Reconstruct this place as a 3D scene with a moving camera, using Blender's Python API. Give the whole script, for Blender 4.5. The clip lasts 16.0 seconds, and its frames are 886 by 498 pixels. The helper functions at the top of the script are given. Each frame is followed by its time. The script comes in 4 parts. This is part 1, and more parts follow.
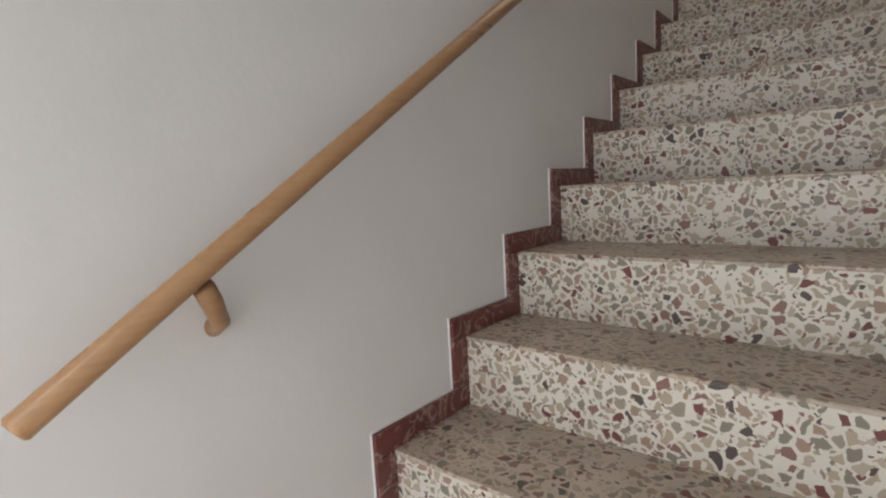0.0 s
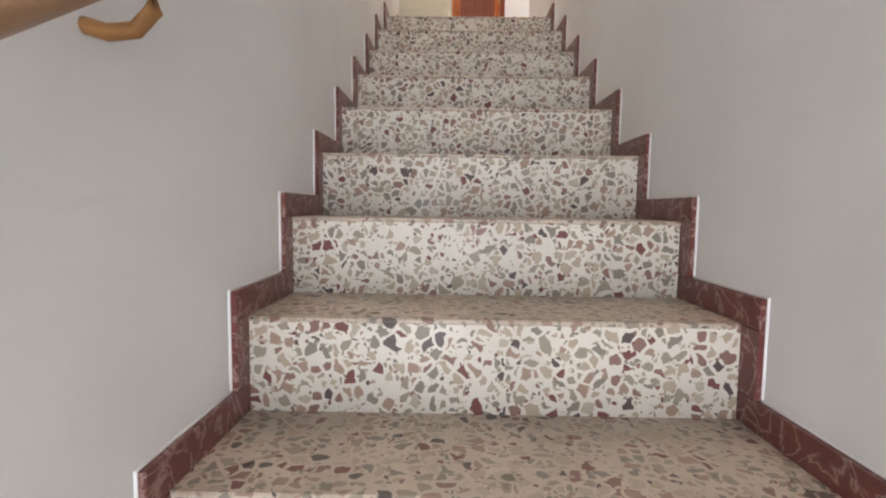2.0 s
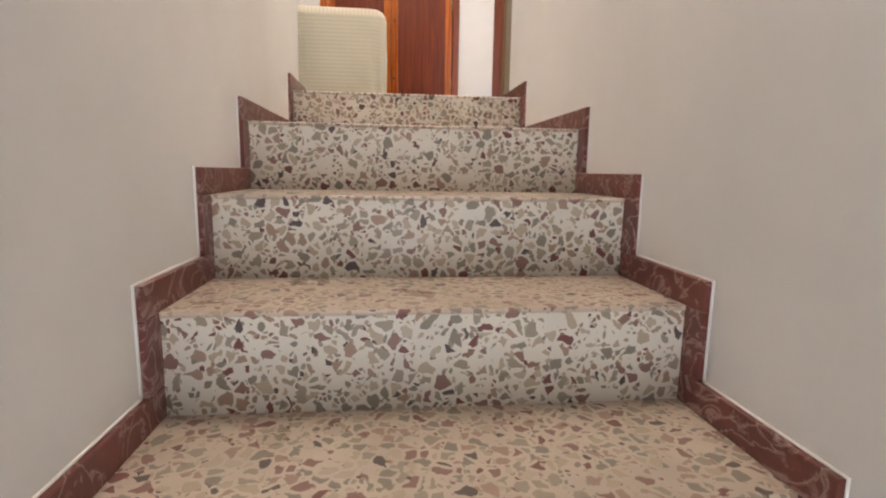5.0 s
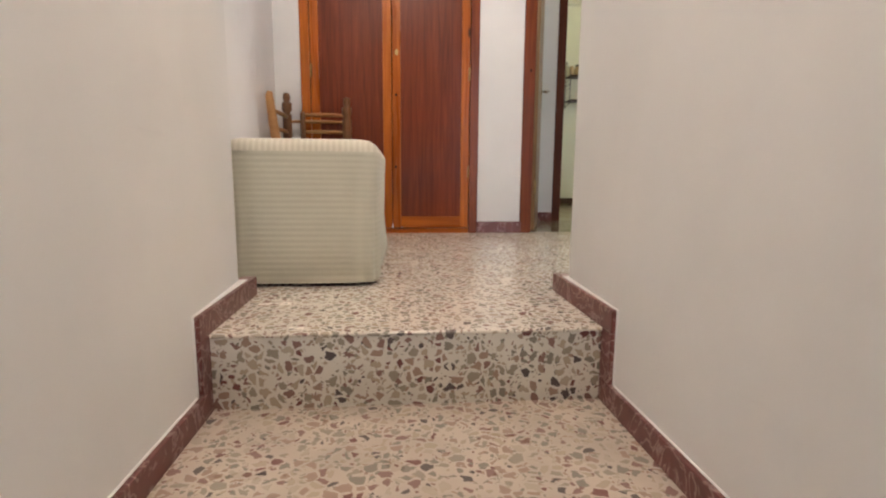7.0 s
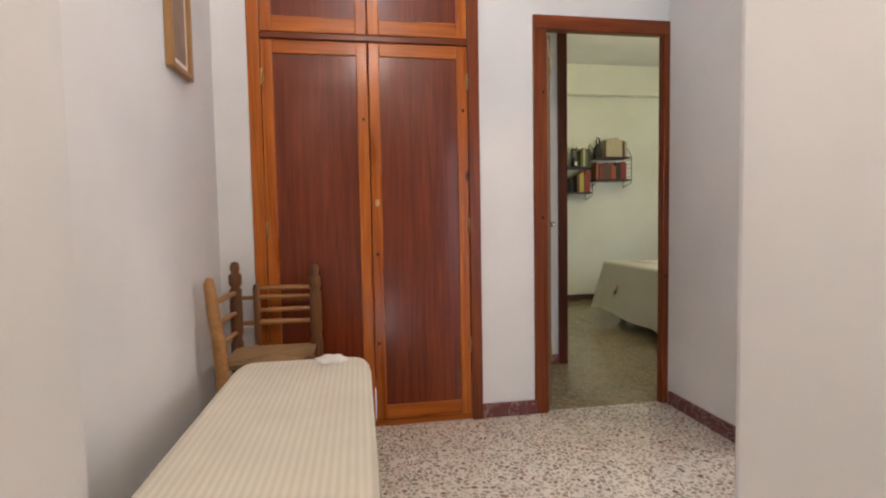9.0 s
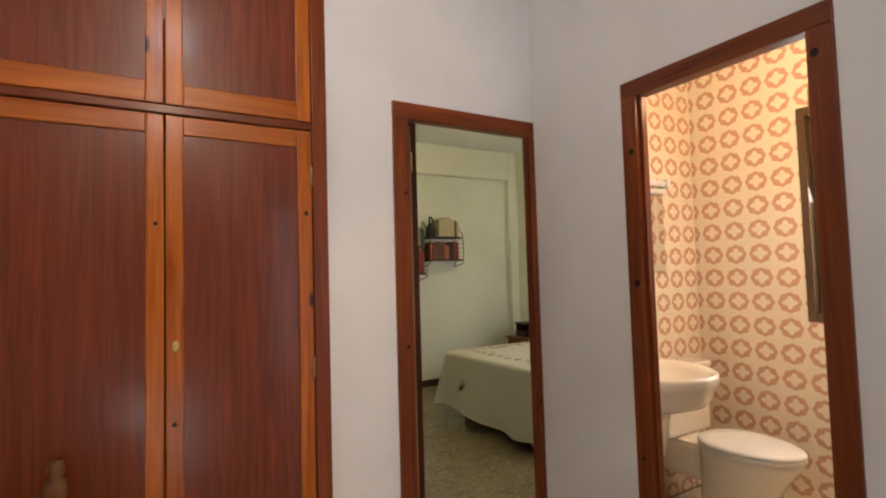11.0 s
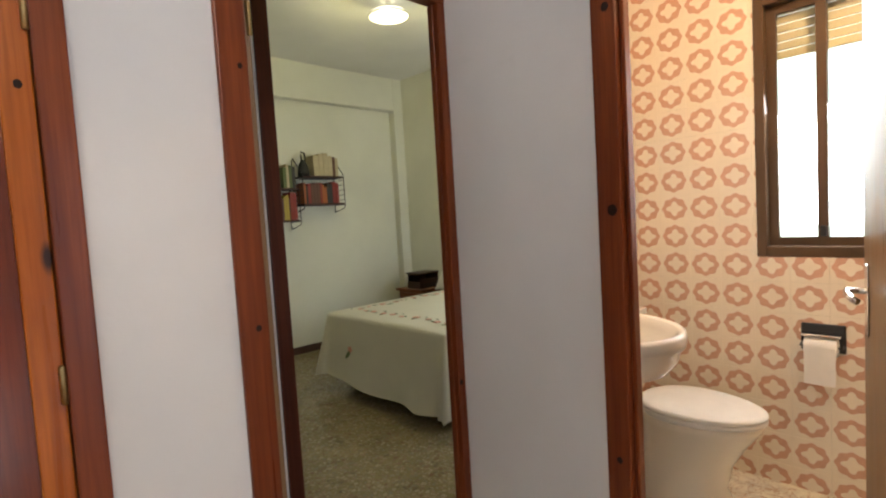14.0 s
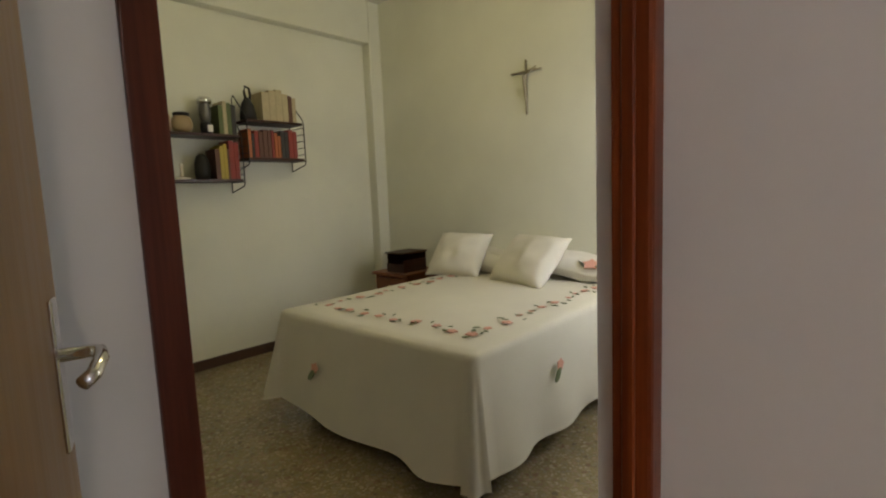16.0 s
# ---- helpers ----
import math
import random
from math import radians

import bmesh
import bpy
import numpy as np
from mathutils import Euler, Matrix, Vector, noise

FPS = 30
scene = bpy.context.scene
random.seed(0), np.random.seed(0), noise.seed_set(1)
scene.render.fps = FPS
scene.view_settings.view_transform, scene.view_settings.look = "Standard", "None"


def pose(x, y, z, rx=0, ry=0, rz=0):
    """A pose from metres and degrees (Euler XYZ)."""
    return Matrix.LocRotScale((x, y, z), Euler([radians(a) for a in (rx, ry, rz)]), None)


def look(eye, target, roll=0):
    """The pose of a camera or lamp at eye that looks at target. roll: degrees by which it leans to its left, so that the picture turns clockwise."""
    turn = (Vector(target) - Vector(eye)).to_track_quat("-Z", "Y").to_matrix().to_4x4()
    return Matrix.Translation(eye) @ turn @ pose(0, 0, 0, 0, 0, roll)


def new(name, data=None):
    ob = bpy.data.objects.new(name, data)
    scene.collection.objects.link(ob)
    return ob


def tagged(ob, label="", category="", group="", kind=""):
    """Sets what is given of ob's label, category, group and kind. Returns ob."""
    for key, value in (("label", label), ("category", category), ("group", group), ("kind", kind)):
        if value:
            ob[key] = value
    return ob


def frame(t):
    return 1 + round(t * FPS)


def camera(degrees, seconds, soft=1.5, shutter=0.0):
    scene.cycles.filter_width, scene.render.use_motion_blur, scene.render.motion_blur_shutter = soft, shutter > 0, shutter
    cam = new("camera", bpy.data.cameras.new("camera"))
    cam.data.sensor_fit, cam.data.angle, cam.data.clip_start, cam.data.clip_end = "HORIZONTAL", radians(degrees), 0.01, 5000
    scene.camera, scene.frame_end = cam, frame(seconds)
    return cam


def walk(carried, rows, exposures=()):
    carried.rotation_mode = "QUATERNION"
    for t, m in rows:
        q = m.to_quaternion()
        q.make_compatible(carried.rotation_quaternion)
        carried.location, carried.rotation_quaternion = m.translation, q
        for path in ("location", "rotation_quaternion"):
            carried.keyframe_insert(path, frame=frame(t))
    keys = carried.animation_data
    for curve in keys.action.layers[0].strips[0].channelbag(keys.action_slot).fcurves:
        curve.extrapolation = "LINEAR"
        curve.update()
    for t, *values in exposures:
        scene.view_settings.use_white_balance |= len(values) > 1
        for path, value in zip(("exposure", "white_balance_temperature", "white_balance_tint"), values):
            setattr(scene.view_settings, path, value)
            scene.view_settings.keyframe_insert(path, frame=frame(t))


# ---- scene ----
cam = camera(82.8, 16.0, soft=2.1)
PATH = [
    (0, (0.775, -1.558, 0.757), (-0.5, -0.036, 0.514), -3.3),
    (0.5, (0.555, -1.364, 0.874), (-0.165, 0.492, 0.68), -1.8),
    (1, (0.463, -1.144, 0.936), (0.052, 0.807, 0.787), -1.6),
    (1.5, (0.387, -0.903, 1.022), (0.198, 1.079, 0.837), 0.0),
    (2, (0.381, -0.661, 1.137), (0.351, 1.332, 0.972), 0.7),
    (2.5, (0.374, -0.424, 1.288), (0.454, 1.567, 1.119), 0.5),
    (3, (0.366, -0.164, 1.432), (0.523, 1.822, 1.245), 0.4),
    (3.5, (0.383, 0.063, 1.6), (0.58, 2.039, 1.359), 0.6),
    (4, (0.370, 0.300, 1.760), (0.585, 2.264, 1.458), 0.4),
    (4.5, (0.374, 0.568, 1.921), (0.603, 2.531, 1.616), 0.4),
    (5, (0.379, 0.839, 2.09), (0.593, 2.804, 1.787), 0.9),
    (5.6, (0.393, 1.127, 2.325), (0.597, 3.094, 2.03), 0.8),
    (7.5, (0.436, 2.04, 2.938), (0.61, 4.011, 2.648), 0.4),
    (8, (0.408, 2.228, 3.119), (0.619, 4.201, 2.865), -0.0),
    (8.5, (0.35, 2.421, 3.28), (0.619, 4.391, 3.07), -0.2),
    (9, (0.338, 2.574, 3.412), (0.665, 4.544, 3.301), -1.0),
    (11.5, (0.366, 3.227, 3.728), (1.507, 4.867, 3.822), -2.8),
    (12, (0.389, 3.236, 3.660), (1.609, 4.820, 3.603), -3.3),
    (12.5, (0.465, 3.318, 3.580), (1.727, 4.866, 3.481), -3.4),
    (13, (0.622, 3.447, 3.623), (1.911, 4.976, 3.580), -3.1),
    (13.5, (0.700, 3.569, 3.649), (2.033, 5.059, 3.575), -3.4),
    (14, (0.761, 3.821, 3.661), (2.134, 5.270, 3.539), -3.4),
    (14.5, (0.901, 4.077, 3.638), (2.306, 5.493, 3.494), -3.4),
    (15, (1.059, 4.317, 3.609), (2.496, 5.700, 3.461), -3.3),
    (15.5, (1.194, 4.580, 3.600), (2.658, 5.929, 3.407), -2.9),
    (16, (1.372, 4.822, 3.578), (2.846, 6.155, 3.354), -2.4),
]
EXPOSURES = [(0, -0.4, 6700, 12), (0.5, 0.45, 6500, 11), (1.5, 0.65, 6450, 14), (3.5, 0.97, 6300, 11), (5, 0.90, 6550, 14), (7.5, 0.47, 6400, 13), (8.5, 0.62, 6350, 14),
             (9, 0.28, 6350, 15), (11.5, -0.06, 7150, 17), (12.5, 0.06, 6750, 14), (13.5, 0.07, 6600, 14), (14.2, 0.03, 6350, 13), (15, 0.14, 6350, 14), (15.5, -0.3, 6950, 17), (16, -0.28, 6800, 17)]
walk(cam, [(t, look(eye, target, roll)) for t, eye, target, roll in PATH], EXPOSURES)

# ---------------------------------------------------------------- light
world = bpy.data.worlds.new("sky")
scene.world = world
world.use_nodes = True
wn = world.node_tree.nodes
sky = wn.new("ShaderNodeTexSky")
sky.sky_type, sky.sun_disc = "NISHITA", False
sky.sun_elevation, sky.sun_rotation = radians(48), radians(200)
world.node_tree.links.new(sky.outputs[0], wn["Background"].inputs[0])
wn["Background"].inputs[1].default_value = 0.15

sun = new("sun", bpy.data.lights.new("sun", "SUN"))
sun.data.energy, sun.data.angle, sun.data.color = 2.5, radians(0.5), (1, 0.95, 0.88)
sun.matrix_world = look((3, -6, 9), (3.6, -1, 3.4))


def area(name, eye, target, w, h, power, color):
    d = bpy.data.lights.new(name, "AREA")
    d.shape, d.size, d.size_y, d.energy, d.color = "RECTANGLE", w, h, power, color
    ob = new(name, d)
    ob.matrix_world = look(eye, target)
    return ob


DAY = (0.93, 0.97, 1.0)
area("entrance_daylight", (0.46, -3.15, 0.75), (0.46, 0, 1.0), 0.86, 2.0, 32, (0.95, 0.98, 1.0))
area("corridor_daylight", (1.53, 0.25, 3.55), (1.3, 4, 3.2), 0.78, 2.0, 15, (0.70, 0.83, 1.0))
area("bedroom_window_daylight", (3.95, 5.145, 3.75), (3.7, 8, 3.0), 0.75, 1.1, 15, DAY)
area("bathroom_window_daylight", (3.36, 4.203, 3.96), (2.3, 4.3, 3.3), 0.45, 1.0, 12, DAY)


def bulb(name, place, power, color, radius):
    d = bpy.data.lights.new(name, "POINT")
    d.energy, d.color, d.shadow_soft_size = power, color, radius
    ob = new(name, d)
    ob.location = place
    return ob


H = 2.405          # level of the upper floor
CEIL = 5.25
bulb("bedroom_bulb", (3.05, 6.65, 4.98), 13, (1.0, 0.90, 0.40), 0.08)
bulb("bathroom_bulb", (2.62, 3.85, 4.66), 27, (1.0, 0.72, 0.42), 0.09)
bulb("stair_bulb", (0.47, 2.30, 5.02), 40, (1.0, 0.84, 0.70), 0.09)
# added fill with no known source, lifts the hall walls
bulb("hall_bulb", (0.45, 3.85, 5.02), 10, (0.95, 0.96, 1.0), 0.09)


# ---------------------------------------------------------------- materials
class Mat:
    def __init__(self, name, rough=0.5, metal=0.0, spec=0.5):
        self.m = bpy.data.materials.new(name)
        self.m.use_nodes = True
        self.t = self.m.node_tree
        self.b = self.t.nodes["Principled BSDF"]
        self.b.inputs["Roughness"].default_value = rough
        self.b.inputs["Metallic"].default_value = metal
        self.b.inputs["Specular IOR Level"].default_value = spec
        self.co = self.node("ShaderNodeTexCoord").outputs["Object"]

    def node(self, kind, **inputs):
        n = self.t.nodes.new(kind)
        for k, v in inputs.items():
            self.put(n, k, v)
        return n

    def put(self, n, k, v):
        s = n.inputs[int(k[1:])] if k[0] == "_" and k[1:].isdigit() else n.inputs[k]
        if isinstance(v, bpy.types.NodeSocket):
            self.t.links.new(v, s)
        else:
            s.default_value = v

    def world_co(self):
        return self.node("ShaderNodeNewGeometry").outputs["Position"]

    def scaled(self, co, s):
        n = self.node("ShaderNodeMapping", Vector=co)
        n.inputs["Scale"].default_value = s
        return n.outputs[0]

    def shifted(self, co):
        r = self.node("ShaderNodeObjectInfo").outputs["Random"]
        k = self.node("ShaderNodeMath", _0=r, _1=37.0)
        k.operation = "MULTIPLY"
        a = self.node("ShaderNodeVectorMath", _0=co, _1=k.outputs[0])
        return a.outputs[0]

    def noise(self, co, scale, detail=3, dist=0.0):
        return self.node("ShaderNodeTexNoise", Vector=co, Scale=scale, Detail=detail, Distortion=dist).outputs[0]

    def ramp(self, fac, *stops, const=False):
        n = self.node("ShaderNodeValToRGB", Fac=fac)
        e = n.color_ramp.elements
        if const:
            n.color_ramp.interpolation = "CONSTANT"
        while len(e) < len(stops):
            e.new(0.5)
        for el, (p, c) in zip(e, stops):
            el.position, el.color = p, (*c, 1) if len(c) == 3 else c
        return n.outputs[0]

    def mix(self, fac, a, b, mode="MIX"):
        n = self.node("ShaderNodeMix")
        n.data_type, n.blend_type = "RGBA", mode
        self.put(n, "_0", fac)
        for i, v in ((6, a), (7, b)):
            self.put(n, "_%d" % i, v if isinstance(v, bpy.types.NodeSocket) else (*v, 1))
        return n.outputs[2]

    def bump(self, height, strength=0.2, distance=0.002):
        n = self.node("ShaderNodeBump", Height=height, Strength=strength, Distance=distance)
        self.put(self.b, "Normal", n.outputs[0])

    def colour(self, c):
        self.put(self.b, "Base Color", c if isinstance(c, bpy.types.NodeSocket) else (*c, 1))
        return self

    def rough(self, v):
        self.put(self.b, "Roughness", v)
        return self


def plaster(name, c, stain=0.08):
    m = Mat(name, 0.72, spec=0.3)
    co = m.world_co()
    big, small = m.noise(co, 1.3, 4), m.noise(co, 55, 4)
    d = tuple(v * (1 - stain * 1.6) for v in c)
    col = m.mix(m.ramp(big, (0.35, (0, 0, 0)), (0.7, (1, 1, 1))), c, d)
    scuff = m.ramp(m.noise(m.scaled(co, (3, 3, 9)), 1.5, 6, 1.0), (0.69, (0, 0, 0)), (0.78, (0.25, 0.25, 0.25)))
    m.colour(m.mix(scuff, col, tuple(v * 0.82 for v in c)))
    m.bump(m.mix(0.4, small, m.noise(co, 7, 3)), 0.25, 0.004)
    return m.m


def terrazzo(name, base, size, cover, tones, rough=0.22, soil=0.15, strength=1.0):
    m = Mat(name, rough, spec=0.3)
    co = m.world_co()
    warp = m.node("ShaderNodeTexNoise", Vector=co, Scale=size * 0.55, Detail=2.0)
    w = m.node("ShaderNodeVectorMath", _0=warp.outputs["Color"], _1=(1.1 / size,) * 3)
    w.operation = "MULTIPLY"
    p = m.node("ShaderNodeVectorMath", _0=co, _1=w.outputs[0]).outputs[0]
    uneven = m.node("ShaderNodeMath", _0=m.noise(co, size * 1.7, 2), _1=0.30)
    uneven.operation = "MULTIPLY"

    def layer(co, s, cut, keep):
        a = m.node("ShaderNodeTexVoronoi", Vector=co, Scale=s, Randomness=1.0)
        e = m.node("ShaderNodeTexVoronoi", Vector=co, Scale=s, Randomness=1.0)
        e.feature = "DISTANCE_TO_EDGE"
        sep = m.node("ShaderNodeSeparateColor", Color=a.outputs["Color"])
        d = m.node("ShaderNodeMath", _0=e.outputs["Distance"], _1=uneven.outputs[0])
        d.operation = "SUBTRACT"
        d2 = m.node("ShaderNodeMath", _0=d.outputs[0], _1=0.15)
        edge = m.ramp(d2.outputs[0], (cut, (0, 0, 0)), (cut + 0.02, (1, 1, 1)))
        here = m.ramp(sep.outputs[1], (0.0, (1, 1, 1)), (keep, (0, 0, 0)), const=True)
        return m.mix(1.0, edge, here, "MULTIPLY"), m.ramp(sep.outputs[0], *tones, const=True)

    def faint(f):
        k = m.node("ShaderNodeMath", _0=f, _1=strength)
        k.operation = "MULTIPLY"
        return k.outputs[0]

    f1, c1 = layer(p, size, cover, 0.88)
    f2, c2 = layer(p, size * 2.1, cover * 1.1, 0.42)
    ground = m.mix(m.ramp(m.noise(co, 6, 5), (0.35, (0, 0, 0)), (0.75, (1, 1, 1))), base, tuple(v * (1 - soil) for v in base))
    col = m.mix(faint(f2), ground, c2)
    col = m.mix(faint(f1), col, c1)
    m.colour(col)
    m.rough(m.ramp(m.noise(co, 9, 5), (0.3, (rough * 0.8,) * 3), (0.8, (rough * 1.9,) * 3)))
    m.bump(m.noise(co, 90, 3), 0.05, 0.001)
    return m.m


def marble(name, c, vein, rough=0.28):
    m = Mat(name, rough)
    co = m.shifted(m.world_co())
    n = m.noise(co, 14, 6, 1.2)
    v = m.ramp(m.noise(co, 9, 8, 2.2), (0.47, (0, 0, 0)), (0.505, (0.75, 0.75, 0.75)), (0.54, (0, 0, 0)))
    spots = m.ramp(m.noise(co, 34, 4, 0.8), (0.62, (0, 0, 0)), (0.72, (0.5, 0.5, 0.5)))
    col = m.mix(n, tuple(x * 0.55 for x in c), tuple(min(1, x * 1.5) for x in c))
    m.colour(m.mix(spots, m.mix(v, col, vein), vein))
    m.bump(n, 0.06, 0.001)
    return m.m


def timber(name, dark, light, along=2, rough=0.3, knots=True, grain=1.0, coat=0.12):
    m = Mat(name, rough, spec=0.22)
    co = m.shifted(m.co)
    s = [26 * grain, 26 * grain, 26 * grain]
    s[along] = 1.3 * grain
    fine = [150 * grain] * 3
    fine[along] = 4 * grain
    a = m.noise(m.scaled(co, s), 1.0, 5, 0.8)
    b = m.noise(m.scaled(co, fine), 1.0, 3)
    c = m.noise(m.scaled(co, [v * 0.16 for v in s]), 1.0, 3)
    col = m.mix(m.ramp(a, (0.28, (0, 0, 0)), (0.72, (1, 1, 1))), dark, light)
    col = m.mix(m.ramp(b, (0.4, (0, 0, 0)), (0.75, (0.45, 0.45, 0.45))), col, tuple(v * 0.6 for v in dark))
    col = m.mix(m.ramp(c, (0.3, (0, 0, 0)), (0.8, (0.5, 0.5, 0.5))), col, tuple(v * 0.8 for v in dark))
    if knots:
        ks = [9.0] * 3
        ks[along] = 3.2
        k = m.node("ShaderNodeTexVoronoi", Vector=m.scaled(co, ks), Scale=1.0)
        spot = m.ramp(k.outputs["Distance"], (0.05, (1, 1, 1)), (0.12, (0, 0, 0)))
        col = m.mix(spot, col, (0.035, 0.012, 0.006))
    m.colour(col)
    m.rough(m.ramp(a, (0.2, (rough * 0.8,) * 3), (0.9, (rough * 1.5,) * 3)))
    m.b.inputs["Coat Weight"].default_value = coat
    m.b.inputs["Coat Roughness"].default_value = 0.16
    m.bump(m.mix(0.5, a, b), 0.16, 0.0015)
    return m.m


def plain(name, c, rough=0.5, metal=0.0, vary=0.15, scale=14, bump=0.1, coat=0.0, spec=0.5):
    m = Mat(name, rough, metal, spec)
    co = m.shifted(m.co)
    n = m.noise(co, scale, 5)
    m.colour(m.mix(n, tuple(v * (1 - vary) for v in c), tuple(min(1, v * (1 + vary * 0.5)) for v in c)))
    m.rough(m.ramp(n, (0.25, (rough * 0.85,) * 3), (0.8, (min(1, rough * 1.25),) * 3)))
    m.b.inputs["Coat Weight"].default_value = coat
    m.bump(m.noise(co, scale * 8, 3), bump, 0.001)
    return m.m


def cloth(name, c, c2, rib, axis, weave=600):
    m = Mat(name, 0.92, spec=0.15)
    s = [0.0, 0.0, 0.0]
    s[axis] = rib
    co = m.co
    wv = m.node("ShaderNodeTexWave", Vector=m.scaled(co, s), Scale=1.0, Distortion=0.35, Detail=1.0)
    wv.bands_direction = "XYZ"[axis]
    wv.inputs["Detail Scale"].default_value = 2.0
    n = m.noise(co, 5, 4)
    col = m.mix(wv.outputs["Fac"], c2, c)
    m.colour(m.mix(m.ramp(n, (0.35, (0, 0, 0)), (0.75, (0.35, 0.35, 0.35))), col, tuple(v * 0.8 for v in c2)))
    m.b.inputs["Sheen Weight"].default_value = 0.15
    m.bump(m.mix(0.45, wv.outputs["Fac"], m.noise(co, 45, 3)), 0.3, 0.004)
    return m.m


TONES = ((0.0, (0.33, 0.285, 0.22)), (0.20, (0.44, 0.36, 0.27)), (0.36, (0.25, 0.225, 0.18)), (0.52, (0.36, 0.25, 0.19)),
         (0.68, (0.26, 0.15, 0.125)), (0.79, (0.19, 0.075, 0.065)), (0.85, (0.46, 0.39, 0.31)), (0.94, (0.11, 0.085, 0.08)))
M_WALL = plaster("white_wall_paint", (0.83, 0.825, 0.815))
M_BEDWALL = plaster("cream_wall_paint", (0.76, 0.755, 0.64))
M_CEIL = plaster("ceiling_paint", (0.78, 0.77, 0.73))
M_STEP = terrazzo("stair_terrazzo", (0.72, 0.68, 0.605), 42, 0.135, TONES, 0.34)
# treads have a darker, browner base than the risers
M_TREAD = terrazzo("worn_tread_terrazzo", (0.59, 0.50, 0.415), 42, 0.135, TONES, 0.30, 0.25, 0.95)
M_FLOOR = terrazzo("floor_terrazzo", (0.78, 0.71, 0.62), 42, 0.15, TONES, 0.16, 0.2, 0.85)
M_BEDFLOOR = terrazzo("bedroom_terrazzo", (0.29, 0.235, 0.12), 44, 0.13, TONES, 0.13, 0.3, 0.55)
M_BATHFLOOR = marble("beige_marble", (0.74, 0.63, 0.49), (0.42, 0.24, 0.14), 0.2)
M_SKIRT = marble("red_marble", (0.15, 0.042, 0.036), (0.42, 0.30, 0.27), 0.3)
M_PINE = timber("orange_varnished_pine", (0.30, 0.062, 0.006), (0.62, 0.185, 0.022), 2, 0.28)
M_PINE_X = timber("orange_varnished_pine_rail", (0.30, 0.062, 0.006), (0.62, 0.185, 0.022), 0, 0.28)
M_MAHOG = timber("mahogany_veneer", (0.12, 0.019, 0.005), (0.25, 0.044, 0.011), 2, 0.32, knots=False, grain=1.5, coat=0.36)
M_FRAME = timber("red_brown_door_frame_wood", (0.13, 0.025, 0.007), (0.29, 0.066, 0.015), 2, 0.3)
M_FRAME_X = timber("red_brown_door_frame_wood_across", (0.13, 0.025, 0.007), (0.29, 0.066, 0.015), 0, 0.3)
M_FRAME_Y = timber("red_brown_door_frame_wood_deep", (0.13, 0.025, 0.007), (0.29, 0.066, 0.015), 1, 0.3)
M_POST = timber("dark_post_wood", (0.075, 0.018, 0.010), (0.15, 0.036, 0.016), 2, 0.35, knots=False)
M_LEAF = timber("tan_door_veneer", (0.26, 0.155, 0.07), (0.36, 0.225, 0.11), 2, 0.32, knots=False, grain=1.2)
M_RAIL = timber("beech_handrail_wood", (0.40, 0.225, 0.115), (0.455, 0.265, 0.14), 1, 0.3, knots=False, grain=0.8)
M_CHAIR = timber("brown_chair_wood", (0.11, 0.045, 0.018), (0.24, 0.11, 0.045), 2, 0.4, knots=False)
M_CHAIR_X = timber("honey_chair_rung_wood", (0.33, 0.16, 0.055), (0.48, 0.25, 0.10), 0, 0.4, knots=False)
M_NIGHT = timber("nightstand_wood", (0.16, 0.05, 0.02), (0.30, 0.10, 0.035), 0, 0.35, knots=False)
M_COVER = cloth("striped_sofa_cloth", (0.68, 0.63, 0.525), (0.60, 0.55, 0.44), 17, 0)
# same cloth for the hanging sides, their shade mixed into the colours
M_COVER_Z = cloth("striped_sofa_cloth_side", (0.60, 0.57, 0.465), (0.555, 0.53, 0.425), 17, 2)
M_SPREAD = plain("white_bedspread_cloth", (0.68, 0.65, 0.56), 0.92, 0, 0.07, 6, 0.25, spec=0.15)
M_PILLOW = plain("white_pillow_cloth", (0.77, 0.74, 0.66), 0.92, 0, 0.08, 9, 0.25, spec=0.15)
M_KNOT = plain("dark_wood_knot", (0.02, 0.008, 0.004), 0.6, 0, 0.4, 90, spec=0.2)
M_PETAL = plain("salmon_embroidery", (0.70, 0.36, 0.28), 0.85)
M_LEAVES = plain("green_embroidery", (0.16, 0.20, 0.11), 0.85)
M_CHROME = plain("chrome", (0.75, 0.75, 0.76), 0.14, 1.0, 0.04)
M_BRASS = plain("worn_brass", (0.50, 0.36, 0.16), 0.3, 1.0)
M_PEWTER = plain("dull_grey_metal", (0.36, 0.32, 0.23), 0.5, 0.4)
M_IRON = plain("black_iron", (0.02, 0.019, 0.018), 0.5, 0.3)
M_SHELF = timber("dark_shelf_board", (0.035, 0.014, 0.009), (0.07, 0.026, 0.015), 0, 0.4, knots=False)
M_PORC = plain("cream_porcelain", (0.80, 0.73, 0.61), 0.1, 0, 0.03, 4, 0.0, 0.5)
M_TILE = plain("cream_wall_tile", (0.80, 0.71, 0.57), 0.14, 0, 0.07, 20, 0.03, 0.4)
M_MOTIF = plain("salmon_tile_print", (0.62, 0.36, 0.25), 0.2, 0, 0.22, 60, 0.03, 0.4)
M_GROUT = plain("tile_grout", (0.74, 0.655, 0.53), 0.7)
M_ALU = plain("brown_window_aluminium", (0.105, 0.060, 0.030), 0.38, 0.5)
M_SLAT = plain("beige_shutter_plastic", (0.62, 0.50, 0.30), 0.45)
M_PLASTIC = plain("black_plastic", (0.016, 0.015, 0.014), 0.4)
M_WHITEPL = plain("white_plastic", (0.74, 0.72, 0.67), 0.35)
